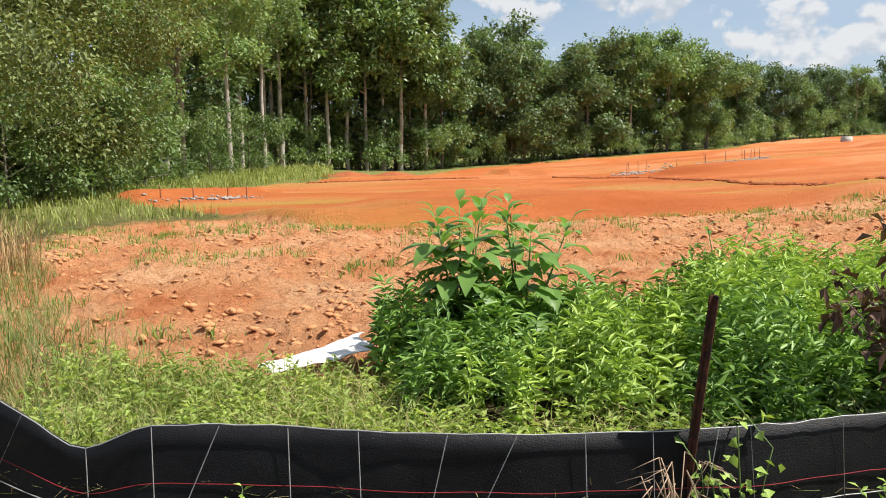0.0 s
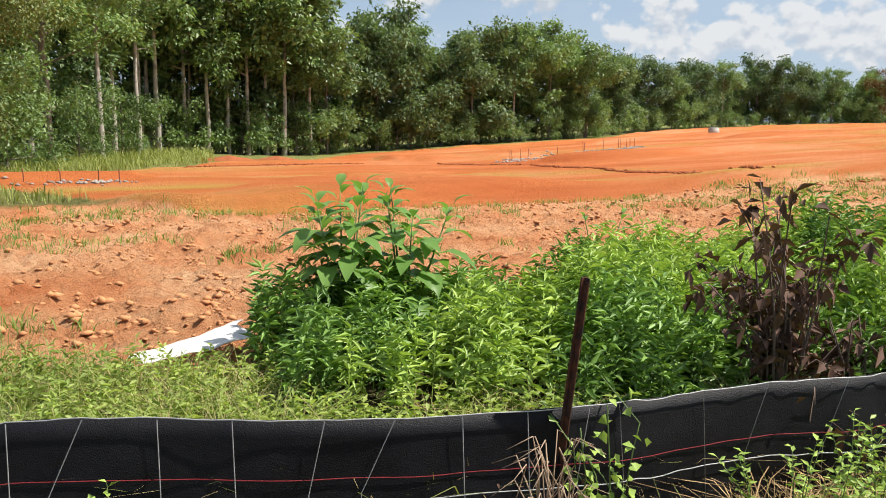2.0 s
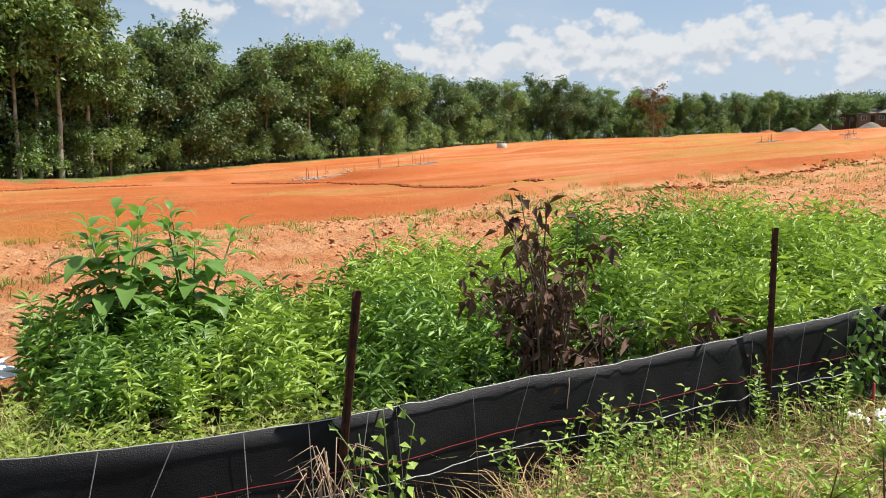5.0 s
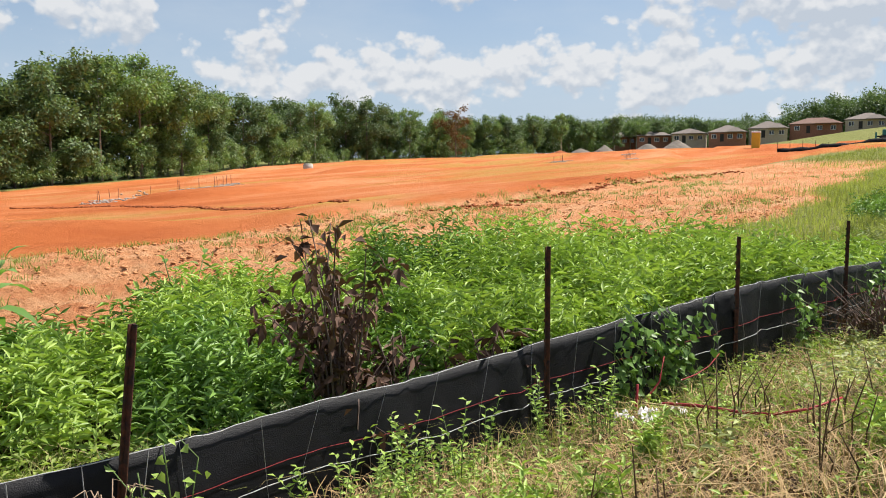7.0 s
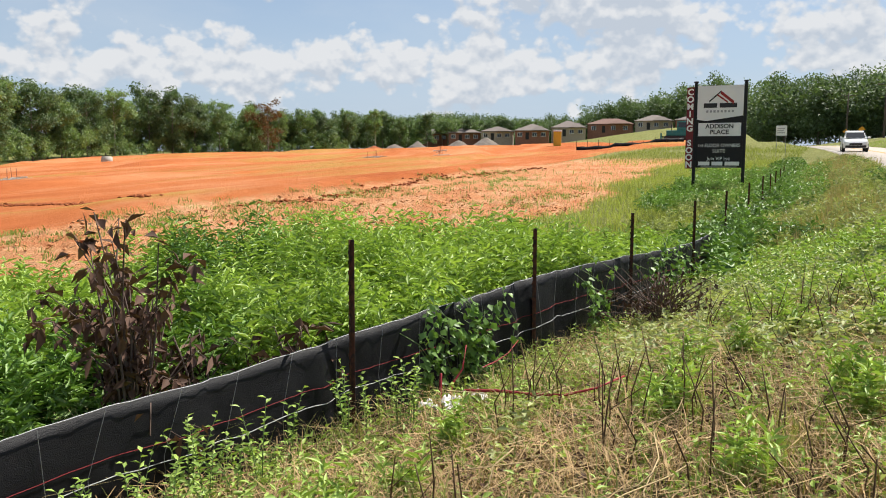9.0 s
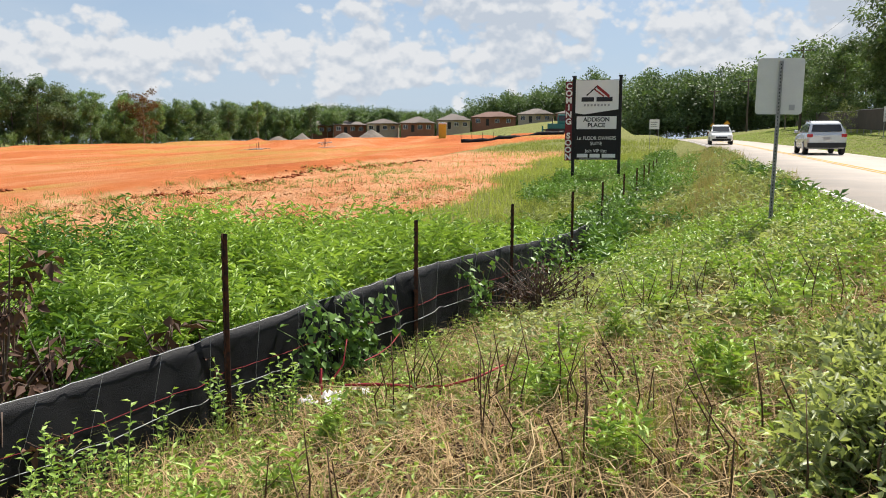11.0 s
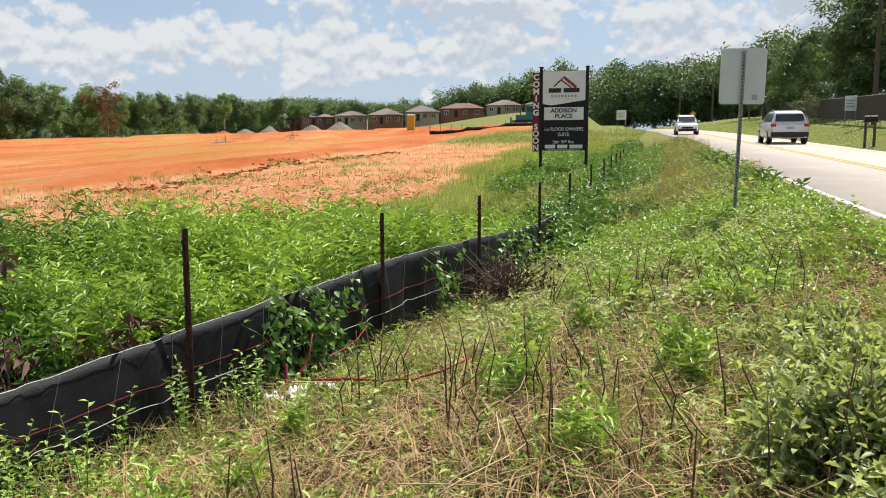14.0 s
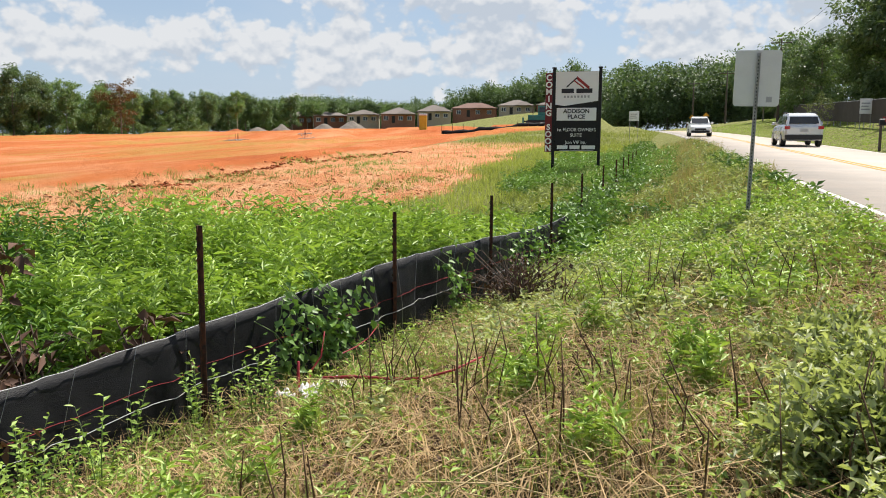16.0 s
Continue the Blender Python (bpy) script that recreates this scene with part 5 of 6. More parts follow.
def near_verge():
    """The same rough grass goes on behind the walk."""
    rng = np.random.default_rng(83)
    x, y = scatter(22000, -6, 1.1, -3.6, 5.5, rng, lambda x, y: (y < fence_y(x) - 0.05) & (y > road_edge(x) + 0.12))
    base = np.stack([x, y, ground_z(x, y) - 0.01], 1)
    g = rng.uniform(0, 1, len(x)) < 0.5
    stuff("green_grass", blades(base[g], rng.uniform(0.08, 0.28, g.sum()), rng.uniform(0.004, 0.009, g.sum()), 0.8, rng), M_GRASS, "rough green grass on the near verge", "grass")
    stuff("dry_straw", blades(base[~g], rng.uniform(0.08, 0.26, (~g).sum()), rng.uniform(0.003, 0.01, (~g).sum()), 1.8, rng, 0.62), M_STRAW, "flattened dry straw on the near verge", "straw")


near_verge()


# ---------------------------------------------------------------- trees close to the lot
olive = make_tree("broadleaf_tree", "big olive-green broadleaf tree at the lot corner", dict(seed=31, height=15, crown_from=0.04, spread=5.2, cards=34000, leaf=0.19, clump=1.25), M_LEAF_YEL)
pine = make_tree("pine_tree", "tall pine with drooping needle sprays", dict(seed=32, height=20, crown_from=0.28, spread=5.0, cards=24000, leaf=0.24, clump=1.0, lean=0.08), M_LEAF_PINE)
slim = make_tree("tall_tree", "slender pale-trunked tree at the wood's edge", dict(seed=33, height=17, crown_from=0.5, spread=2.4, cards=5000, leaf=0.26), M_LEAF_OAK, M_BARK_PALE)
under = make_tree("bush", "dense shaded bush under the trees", dict(seed=34, height=4, crown_from=0.02, spread=2.2, cards=3600, leaf=0.18, clump=0.9), M_LEAF_OAK, category="bush")
rng = np.random.default_rng(51)
near = [(-9.0, 29.5, 15.5, 0), (-13.5, 33.0, 16, 0), (-7.0, 38.0, 13, 0), (-17.0, 38.0, 17, 0), (-11.0, 44.0, 21, 1), (-8.0, 52.0, 20, 1), (-7.5, 34.5, 5, 3), (-10, 26.5, 4, 3), (-5.0, 36, 4.5, 3), (-4.6, 41, 5, 3), (-3.2, 45, 5, 3), (-12, 34, 6, 3), (-9, 42, 6, 3), (-6, 46, 6, 3), (-5.0, 43.0, 20, 1), (-1.6, 55.0, 19, 1),
        (-3.0, 62.0, 17, 2), (1.5, 64.0, 17, 2), (4.5, 72, 18, 2), (-8.3, 27.5, 4.2, 3), (-6.5, 30, 3.8, 3), (-6.0, 35, 4.5, 3), (-5.5, 39, 4.5, 3), (-8.5, 38, 5, 3), (-9, 33, 5, 3), (-11, 30, 5, 3), (-4.5, 47, 4.5, 3), (-2.8, 52, 4, 3), (-4, 58, 5, 3), (0, 62, 4.5, 3), (-7, 50, 5, 3), (-3, 66, 6, 3), (3, 68, 4.5, 3), (-14, 31, 5, 3)]
plant_copies([(olive, 15), (pine, 20), (slim, 17), (under, 4)], near, "trees at the lot corner", rng)


# ---------------------------------------------------------------- signs
def text_mesh(body, size, wide=None, bold=0.0):
    c = bpy.data.curves.new("lettering", "FONT")
    c.body, c.size, c.align_x, c.align_y, c.extrude, c.offset = body, size, "CENTER", "CENTER", 0.002, bold
    o = bpy.data.objects.new("lettering", c)
    scene.collection.objects.link(o)
    me = bpy.data.meshes.new_from_object(o.evaluated_get(bpy.context.evaluated_depsgraph_get()))
    bpy.data.objects.remove(o)
    if wide:
        xs = [v.co.x for v in me.vertices]
        k = wide / (max(xs) - min(xs))
        for v in me.vertices:
            v.co.x *= k
    return me


M_CREAM = material("pale_lettering", (0.8, 0.8, 0.78), 0.6, var=0.03)
M_DARKTEXT = material("dark_lettering", (0.03, 0.03, 0.035), 0.6, var=0.05)
M_REDMARK = material("red_emblem", (0.3, 0.03, 0.03), 0.6, var=0.05)
M_GREYTEXT = material("grey_lettering", (0.35, 0.35, 0.36), 0.6, var=0.05)


def lot_sign():
    """Faces -x; local x runs along the board, z up, face at y = 0 looking to -y."""
    m = Matrix.Translation((32.3, 3.45, 0.34)) @ Matrix.Rotation(radians(-88), 4, "Z") @ Matrix.Diagonal((0.95, 1, 0.935, 1))
    ob = thing("development_sign", "black and white housing development sign on two posts", "sign", m)
    for x in (-0.93, 0.93):
        p = part("post", boxes((x - 0.06, x + 0.06, 0.02, 0.14, -0.5, 4.62), bevel=0.01), M_BLACK, ob)
        part("cap", boxes((x - 0.085, x + 0.085, -0.005, 0.165, 4.622, 4.68), bevel=0.012), M_BLACK, p)
    board = part("board", boxes((-0.868, 0.868, 0.05, 0.1, 1.24, 4.5), bevel=0.004), M_BLACK, ob)
    head = bmesh.new()
    vs = [head.verts.new(c) for c in ((-0.86, 0.045, 3.16), (-0.5, 0.045, 3.1), (0.86, 0.045, 3.3), (0.86, 0.045, 4.49), (-0.86, 0.045, 4.49))]
    head.faces.new(vs)
    r = bmesh.ops.extrude_face_region(head, geom=head.faces[:])
    bmesh.ops.translate(head, verts=[v for v in r["geom"] if isinstance(v, bmesh.types.BMVert)], vec=(0, -0.02, 0))
    bmesh.ops.recalc_face_normals(head, faces=head.faces)
    headp = part("header_panel", head, M_WHITE, ob, "white header panel with roof emblem")
    # roof emblem and plain bars in place of the builder's name
    for k, (x0, x1, w, mt) in enumerate(((-0.42, 0.02, 0.07, M_DARKTEXT), (0.0, 0.5, 0.14, M_REDMARK), (-0.12, 0.28, 0.07, M_REDMARK))):
        bm = bmesh.new()
        z0, z1 = (3.9, 4.3) if k == 0 else (4.3, 3.88) if k == 1 else (4.16, 3.86)
        v = [bm.verts.new(c) for c in ((x0, 0.02, z0), (x1, 0.02, z1), (x1, 0.02, z1 - w), (x0, 0.02, z0 - w))]
        bm.faces.new(v)
        r = bmesh.ops.extrude_face_region(bm, geom=bm.faces[:])
        bmesh.ops.translate(bm, verts=[q for q in r["geom"] if isinstance(q, bmesh.types.BMVert)], vec=(0, -0.004 - 0.002 * k, 0))
        bmesh.ops.recalc_face_normals(bm, faces=bm.faces)
        part("emblem", bm, mt, headp)
    part("name_bar", boxes((-0.62, -0.12, 0.015, 0.021, 3.62, 3.8), (-0.02, 0.62, 0.015, 0.021, 3.62, 3.8)), M_DARKTEXT, headp)
    part("name_bar", boxes(*[(-0.52 + 0.136 * k, -0.44 + 0.136 * k, 0.015, 0.021, 3.43, 3.52) for k in range(8)]), M_GREYTEXT, headp)
    plate = part("name_panel", boxes((-0.8, 0.8, 0.02, 0.045, 2.5, 3.02), bevel=0.003), M_WHITE, ob, "white name panel")
    turn = pose(0, 0, 0, 90, 0, 0)

    def words(body, z, size, mat, parent, y=0.012, wide=None, x=0, bold=0.0):
        part("lettering", text_mesh(body, size, wide, bold), mat, parent, m=Matrix.Translation((x, y, z)) @ turn)

    words("ADDISON", 2.88, 0.24, M_DARKTEXT, plate, wide=1.05, bold=0.006)
    words("PLACE", 2.65, 0.24, M_DARKTEXT, plate, wide=0.7, bold=0.006)
    words("1st FLOOR OWNERS", 2.12, 0.2, M_CREAM, board, y=0.044, wide=1.56)
    words("SUITE", 1.9, 0.2, M_CREAM, board, y=0.044, wide=0.46)
    words("Join VIP list:", 1.6, 0.2, M_CREAM, board, y=0.044, wide=0.88)
    part("number_bar", boxes((-0.76, -0.33, 0.043, 0.05, 1.33, 1.48), (-0.25, 0.16, 0.043, 0.05, 1.33, 1.48), (0.24, 0.78, 0.043, 0.05, 1.33, 1.48)), M_CREAM, board)
    part("address_bar", boxes((-0.66, 0.7, 0.043, 0.05, 1.255, 1.285)), M_GREYTEXT, board)
    wing = part("side_board", boxes((-1.27, -0.992, 0.03, 0.07, 1.2, 4.45), bevel=0.004), M_MAROON, ob, "maroon vertical side board")
    for k, ch in enumerate("COMING SOON"):
        if ch != " ":
            part("lettering", text_mesh(ch, 0.33, None, 0.012), M_CREAM, wing, m=Matrix.Translation((-1.13, 0.025, 4.25 - k * 0.29)) @ turn)
    return ob


lot_sign()


def road_sign():
    x, y = 13.3, -1.56
    z = gz(x, y)
    ob = thing("road_sign", "back of a rectangular aluminium road sign on post", "sign", Matrix.Translation((x, y, z)) @ pose(0, 0, 0, 0, 1.2, -91))
    # local x along the plate, the back looks to -y
    bm = bmesh.new()
    for px_, w in ((-0.028, 0.008), (0.02, 0.008)):
        box(bm, px_, px_ + w, -0.02, 0.018, -0.5, 2.57, 0.002)
    box(bm, -0.0195, 0.0195, 0.008, 0.0175, -0.5, 2.57)
    post = part("post", bm, M_STEEL, ob, "perforated galvanised channel post")
    part("hole_row", boxes(*[(-0.006, 0.006, 0.0035, 0.0078, 0.1 + k * 0.05, 0.125 + k * 0.05) for k in range(49)]), M_BLACK, post)
    bm = bmesh.new()
    box(bm, -0.32, 0.32, 0.02, 0.024, 1.8, 2.61)
    es = [e for e in bm.edges if abs((e.verts[0].co - e.verts[1].co).y) > 0.003]
    bmesh.ops.bevel(bm, geom=es, offset=0.05, segments=5, profile=0.5, affect="EDGES")
    plate = part("plate", bm, M_ALU, ob, "bare grey back of the plate")
    for zz in (1.92, 2.48):
        part("bolt", boxes((-0.012, 0.012, -0.004, 0.0075, zz, zz + 0.024), bevel=0.003), M_STEEL, plate)
    part("sticker", boxes((0.14, 0.22, 0.0165, 0.0195, 1.86, 1.94), bevel=0.001), M_GREYTEXT, plate)


road_sign()


def diamond_sign(x, y, s=0.9):
    ob = thing("warning_sign", "orange-yellow diamond warning sign on thin post", "sign", Matrix.Translation((x, y, gz(x, y))) @ pose(0, 0, 0, 0, 0, -90), "roadside warning signs")
    part("post", boxes((-0.03, 0.03, 0.0, 0.05, -0.3, 2.0)), M_STEEL, ob)
    bm = bmesh.new()
    box(bm, -s / 2, s / 2, -0.012, -0.002, -s / 2, s / 2, m=Matrix.Translation((0, 0, 1.9)) @ Matrix.Rotation(radians(45), 4, "Y"))
    part("plate", bm, M_ORANGE, ob)


M_ORANGE = material("orange_sign", (0.72, 0.33, 0.03), 0.5, var=0.08)
diamond_sign(150, -1.6, 0.7); diamond_sign(136, -3.6, 0.7)


def board_sign(x, y, w, h, up, label, rz=-90):
    ob = thing("yard_sign", label, "sign", Matrix.Translation((x, y, gz(x, y))) @ pose(0, 0, 0, 0, 0, rz))
    for px_ in (-w / 2 + 0.04, w / 2 - 0.08):
        part("stake", boxes((px_, px_ + 0.04, 0.011, 0.05, -0.2, up + h)), M_STEEL, ob)
    p = part("panel", boxes((-w / 2, w / 2, -0.01, 0.01, up, up + h), bevel=0.003), M_WHITE, ob)
    part("writing_bar", boxes(*[(-w * 0.38, w * (0.3 - 0.1 * (k % 2)), -0.016, -0.0105, up + h * (0.25 + 0.2 * k), up + h * (0.33 + 0.2 * k)) for k in range(3)]), M_GREYTEXT, p)


board_sign(62, -8.9, 0.9, 0.6, 0.25, "white lawn sign on two stakes beside the road")
board_sign(60.5, -12.0, 0.75, 1.0, 1.0, "white notice board on the screened fence")
board_sign(70, 3.5, 0.8, 0.8, 1.6, "small white sign on stakes behind weeds")


# ---------------------------------------------------------------- across the road
def mailbox(x, y):
    ob = thing("mailbox", "black mailbox on a wooden post by the road", "mailbox", Matrix.Translation((x, y, gz(x, y))))
    part("post", boxes((-0.05, 0.05, -0.05, 0.05, -0.3, 1.0), bevel=0.008), M_POLE, ob)
    part("post", boxes((-0.05, 0.05, 0.3, 0.4, -0.3, 1.0), bevel=0.008), M_POLE, ob)
    part("shelf", boxes((-0.1, 0.1, -0.15, 0.5, 1.001, 1.03)), M_POLE, ob)
    bm = bmesh.new()
    r = bmesh.ops.create_cone(bm, cap_ends=True, segments=20, radius1=0.11, radius2=0.11, depth=0.5, matrix=Matrix.Translation((0, 0.17, 1.17)) @ Matrix.Rotation(radians(90), 4, "X"))
    for v in bm.verts:
        if v.co.z < 1.15:
            v.co.z = 1.031
            v.co.x = 0.11 if v.co.x > 0 else -0.11
    b = part("box", bm, M_BLACK, ob)
    part("flag", boxes((-0.125, -0.112, 0.2, 0.23, 1.15, 1.36), (-0.125, -0.112, 0.2, 0.32, 1.3, 1.36)), M_REDMARK, b)


mailbox(38.0, -8.7)


def utility_pole(x, y, h, rz=0, arm=True):
    ob = thing("utility_pole", "dark wooden utility pole with crossarm", "utility pole", Matrix.Translation((x, y, gz(x, y))) @ pose(0, 0, 0, 0, 0.8, rz), "roadside utility poles")
    part("pole", tube_arrays([(0, 0, -1), (0.02, 0, h * 0.5), (0, 0, h)], [0.17, 0.14, 0.1], 12), M_POLE, ob, smooth=True)
    a = part("crossarm", boxes((-0.06, 0.06, -1.2, 1.2, h - 0.55, h - 0.43), bevel=0.01), M_POLE, ob)
    for yy in (-1.1, -0.5, 0.5, 1.1):
        part("insulator", tube_arrays([(0, yy, h - 0.43), (0, yy, h - 0.36), (0, yy, h - 0.3)], [0.03, 0.06, 0.03], 8), M_CONCRETE, a)
    return ob


POLES = [(57.5, -12.8, 11.0), (108, -11.3, 10.0), (150, -7.1, 9.0), (168, -1.8, 9.0), (14, -14.4, 11.0)]
for x, y, h in POLES:
    utility_pole(x, y, h)


def wire(a, b, sag, off, drop):
    t = np.linspace(0, 1, 14)[:, None]
    p = np.array([a[0], a[1] + off, gz(a[0], a[1]) + a[2] - drop]); q = np.array([b[0], b[1] + off, gz(b[0], b[1]) + b[2] - drop])
    pts = p * (1 - t) + q * t - np.array([0, 0, 1.0]) * sag * 4 * t * (1 - t)
    ob = part("overhead_wire", tube_arrays(pts, np.full(14, 0.014), 4), M_BLACK, None)
    tagged(ob, "thin overhead wire sagging between utility poles", "wire", "overhead wires")


for a, b in ((POLES[4], POLES[0]), (POLES[0], POLES[1]), (POLES[1], POLES[2]), (POLES[2], POLES[3])):
    for off, drop in ((-1.1, 0.3), (1.1, 0.3), (0.0, 1.8)):
        wire(a, b, 1.0, off, drop)


def screened_fence():
    ob = thing("chain_link_fence", "chain-link fence with dark windscreen across the road", "fence", Matrix.Translation((75, -12.4, 0)))
    xs = np.arange(-27, 27.1, 3.0)
    for k, x in enumerate(xs):
        z = gz(75 + x, -12.4)
        part("post", tube_arrays([(x, 0, z - 0.3), (x, 0, z + 1), (x, 0, z + 1.9)], [0.03, 0.03, 0.03], 8), M_STEEL, ob)
        if k < len(xs) - 1:
            z2 = gz(78 + x, -12.4)
            bm = bmesh.new()
            v = [bm.verts.new(c) for c in ((x, 0.04, z + 0.35), (x + 3, 0.04, z2 + 0.35), (x + 3, 0.04, z2 + 1.85), (x, 0.04, z + 1.85))]
            bm.faces.new(v)
            r = bmesh.ops.extrude_face_region(bm, geom=bm.faces[:])
            bmesh.ops.translate(bm, verts=[q for q in r["geom"] if isinstance(q, bmesh.types.BMVert)], vec=(0, 0.01, 0))
            part("screen", bm, M_SCREEN, ob)
            part("rail", tube_arrays([(x, 0, z + 1.88), (x + 1.5, 0, (z + z2) / 2 + 1.88), (x + 3, 0, z2 + 1.88)], [0.02] * 3, 6), M_STEEL, ob)


M_SCREEN = material("brown_windscreen", (0.06, 0.05, 0.042), 0.9, var=0.25, scale=1)
screened_fence()
sapling = make_tree("sapling", "small bushy green sapling by the fence", dict(seed=61, height=2.4, crown_from=0.1, spread=0.7, cards=900, leaf=0.12, clump=0.5), M_LEAF_YEL, category="tree")
sapling.matrix_basis = Matrix.Translation((74, -11.2, gz(74, -11.2)))


# ---------------------------------------------------------------- cars
M_SILVER = material("silver_car_paint", (0.62, 0.63, 0.64), 0.25, 0.55, var=0.03, scale=1, bump=0, spec=0.5)
M_CARWHITE = material("white_car_paint", (0.8, 0.8, 0.79), 0.25, 0.0, var=0.02, scale=1, bump=0, spec=0.5)
M_GLASS = material("dark_car_glass", (0.012, 0.014, 0.016), 0.08, 0.0, var=0.05, bump=0, spec=0.6)
M_TYRE = material("tyre_rubber", (0.02, 0.02, 0.02), 0.85, var=0.2, scale=8)
M_RIM = material("alloy_rim", (0.5, 0.5, 0.5), 0.35, 0.7, var=0.1)
M_TAIL = material("red_lamp_glass", (0.35, 0.015, 0.02), 0.2, var=0.05, spec=0.5)
M_LAMP = material("clear_lamp_glass", (0.7, 0.7, 0.68), 0.15, var=0.05, spec=0.5)
M_TRIM = material("black_plastic_trim", (0.03, 0.03, 0.03), 0.7, var=0.15)


def loft(rings):
    """A closed skin through equal rings of points."""
    V = np.concatenate(rings); n = len(rings[0]); k = len(rings)
    f = [[a * n + j, a * n + (j + 1) % n, (a + 1) * n + (j + 1) % n, (a + 1) * n + j] for a in range(k - 1) for j in range(n)]
    bm = bmesh.new()
    vs = [bm.verts.new(v) for v in V]
    for q in f:
        bm.faces.new([vs[i] for i in q])
    bm.faces.new(vs[:n][::-1]); bm.faces.new(vs[-n:])
    bmesh.ops.recalc_face_normals(bm, faces=bm.faces)
    return bm


def car(name, label, paint, m):
    """Runs along x, nose at +x; 4.7 m long, 1.7 m high."""
    ob = thing(name, label, "car", m)

    def ring(x, half, z0, z1):
        r = 0.09
        return [np.array(c) for c in ((x, -half + r, z0), (x, half - r, z0), (x, half, z0 + r), (x, half * 1.0, (z0 + z1) / 2 + 0.1), (x, half * 0.95, z1 - r), (x, half * 0.88, z1), (x, -half * 0.88, z1), (x, -half * 0.95, z1 - r), (x, -half, (z0 + z1) / 2 + 0.1), (x, -half, z0 + r))]

    body = part("body", loft([ring(x, h, a, b) for x, h, a, b in ((-2.32, 0.78, 0.45, 0.95), (-2.25, 0.88, 0.32, 1.05), (-1.6, 0.93, 0.28, 1.08), (0.0, 0.94, 0.28, 1.05), (1.1, 0.93, 0.28, 1.02), (1.9, 0.9, 0.3, 0.95), (2.25, 0.82, 0.34, 0.82), (2.36, 0.68, 0.45, 0.7))]), paint, ob, smooth=False)
    cab = part("cabin", loft([ring(x, h, 1.0, b) for x, h, b in ((-2.22, 0.84, 1.08), (-1.85, 0.74, 1.52), (-1.45, 0.71, 1.62), (-0.3, 0.7, 1.66), (0.4, 0.69, 1.58), (1.3, 0.82, 1.06))]), paint, ob)
    gl = [((-2.17, 1.14), (-1.91, 1.46)), ((1.22, 1.1), (0.5, 1.52))]
    for (xa, za), (xb, zb) in gl:
        s = -1 if xa < 0 else 1
        bm = bmesh.new()
        v = [bm.verts.new(c) for c in ((xa + s * 0.03, -0.68, za), (xa + s * 0.03, 0.68, za), (xb + s * 0.05, 0.62, zb), (xb + s * 0.05, -0.62, zb))]
        bm.faces.new(v)
        r = bmesh.ops.extrude_face_region(bm, geom=bm.faces[:])
        bmesh.ops.translate(bm, verts=[q for q in r["geom"] if isinstance(q, bmesh.types.BMVert)], vec=(s * 0.012, 0, 0.01))
        bmesh.ops.recalc_face_normals(bm, faces=bm.faces)
        part("rear_window" if s < 0 else "windscreen", bm, M_GLASS, cab)
    for s in (-1, 1):
        for xa, xb in ((-1.85, -1.05), (-0.98, -0.1), (-0.02, 0.75)):
            bm = bmesh.new()
            v = [bm.verts.new(c) for c in ((xa, s * 0.815, 1.12), (xb, s * 0.815, 1.12), (xb - (0.3 if xb > 0.5 else 0), s * 0.72, 1.5), (xa + (0.2 if xa < -1.5 else 0), s * 0.72, 1.5))]
            bm.faces.new(v)
            r = bmesh.ops.extrude_face_region(bm, geom=bm.faces[:])
            bmesh.ops.translate(bm, verts=[q for q in r["geom"] if isinstance(q, bmesh.types.BMVert)], vec=(0, s * 0.012, 0))
            bmesh.ops.recalc_face_normals(bm, faces=bm.faces)
            part("side_window", bm, M_GLASS, cab)
        part("wing_mirror", boxes((0.72, 0.88, s * 1.0 - 0.09, s * 1.0 + 0.09, 1.05, 1.2), bevel=0.04), paint, ob)
        part("tail_lamp", boxes((-2.345, -2.2, s * 0.76 - 0.13, s * 0.76 + 0.13, 0.86, 1.02), bevel=0.03), M_TAIL, ob)
        part("headlamp", boxes((2.12, 2.33, s * 0.66 - 0.15, s * 0.66 + 0.15, 0.66, 0.8), bevel=0.04), M_LAMP, ob)
        part("roof_rail", boxes((-1.6, 0.2, s * 0.66 - 0.02, s * 0.66 + 0.02, 1.65, 1.7), bevel=0.008), M_TRIM, cab)
        for xw in (-1.42, 1.42):
            bm = bmesh.new()
            bmesh.ops.create_cone(bm, cap_ends=True, segments=28, radius1=0.345, radius2=0.345, depth=0.23, matrix=Matrix.Translation((xw, s * 0.825, 0.345)) @ Matrix.Rotation(radians(90), 4, "X"))
            bmesh.ops.bevel(bm, geom=[e for e in bm.edges if len(e.link_faces) == 2 and abs(e.calc_face_angle(0)) > 1], offset=0.03, segments=2, affect="EDGES")
            wh = part("wheel", bm, M_TYRE, ob)
            bm = bmesh.new()
            bmesh.ops.create_cone(bm, cap_ends=True, segments=24, radius1=0.225, radius2=0.2, depth=0.02, matrix=Matrix.Translation((xw, s * 0.948, 0.345)) @ Matrix.Rotation(radians(-90 * s), 4, "X"))
            part("rim", bm, M_RIM, wh)
    part("rear_bumper", boxes((-2.4, -2.2, -0.86, 0.86, 0.36, 0.6), bevel=0.04), M_TRIM, ob)
    part("front_bumper", boxes((2.2, 2.41, -0.74, 0.74, 0.34, 0.52), bevel=0.04), M_TRIM, ob)
    part("grille", boxes((2.3, 2.385, -0.45, 0.45, 0.54, 0.7), bevel=0.01), M_TRIM, ob)
    part("number_plate", boxes((-2.352, -2.3, -0.16, 0.16, 0.74, 0.86), bevel=0.004), M_GREYTEXT, ob)
    return ob


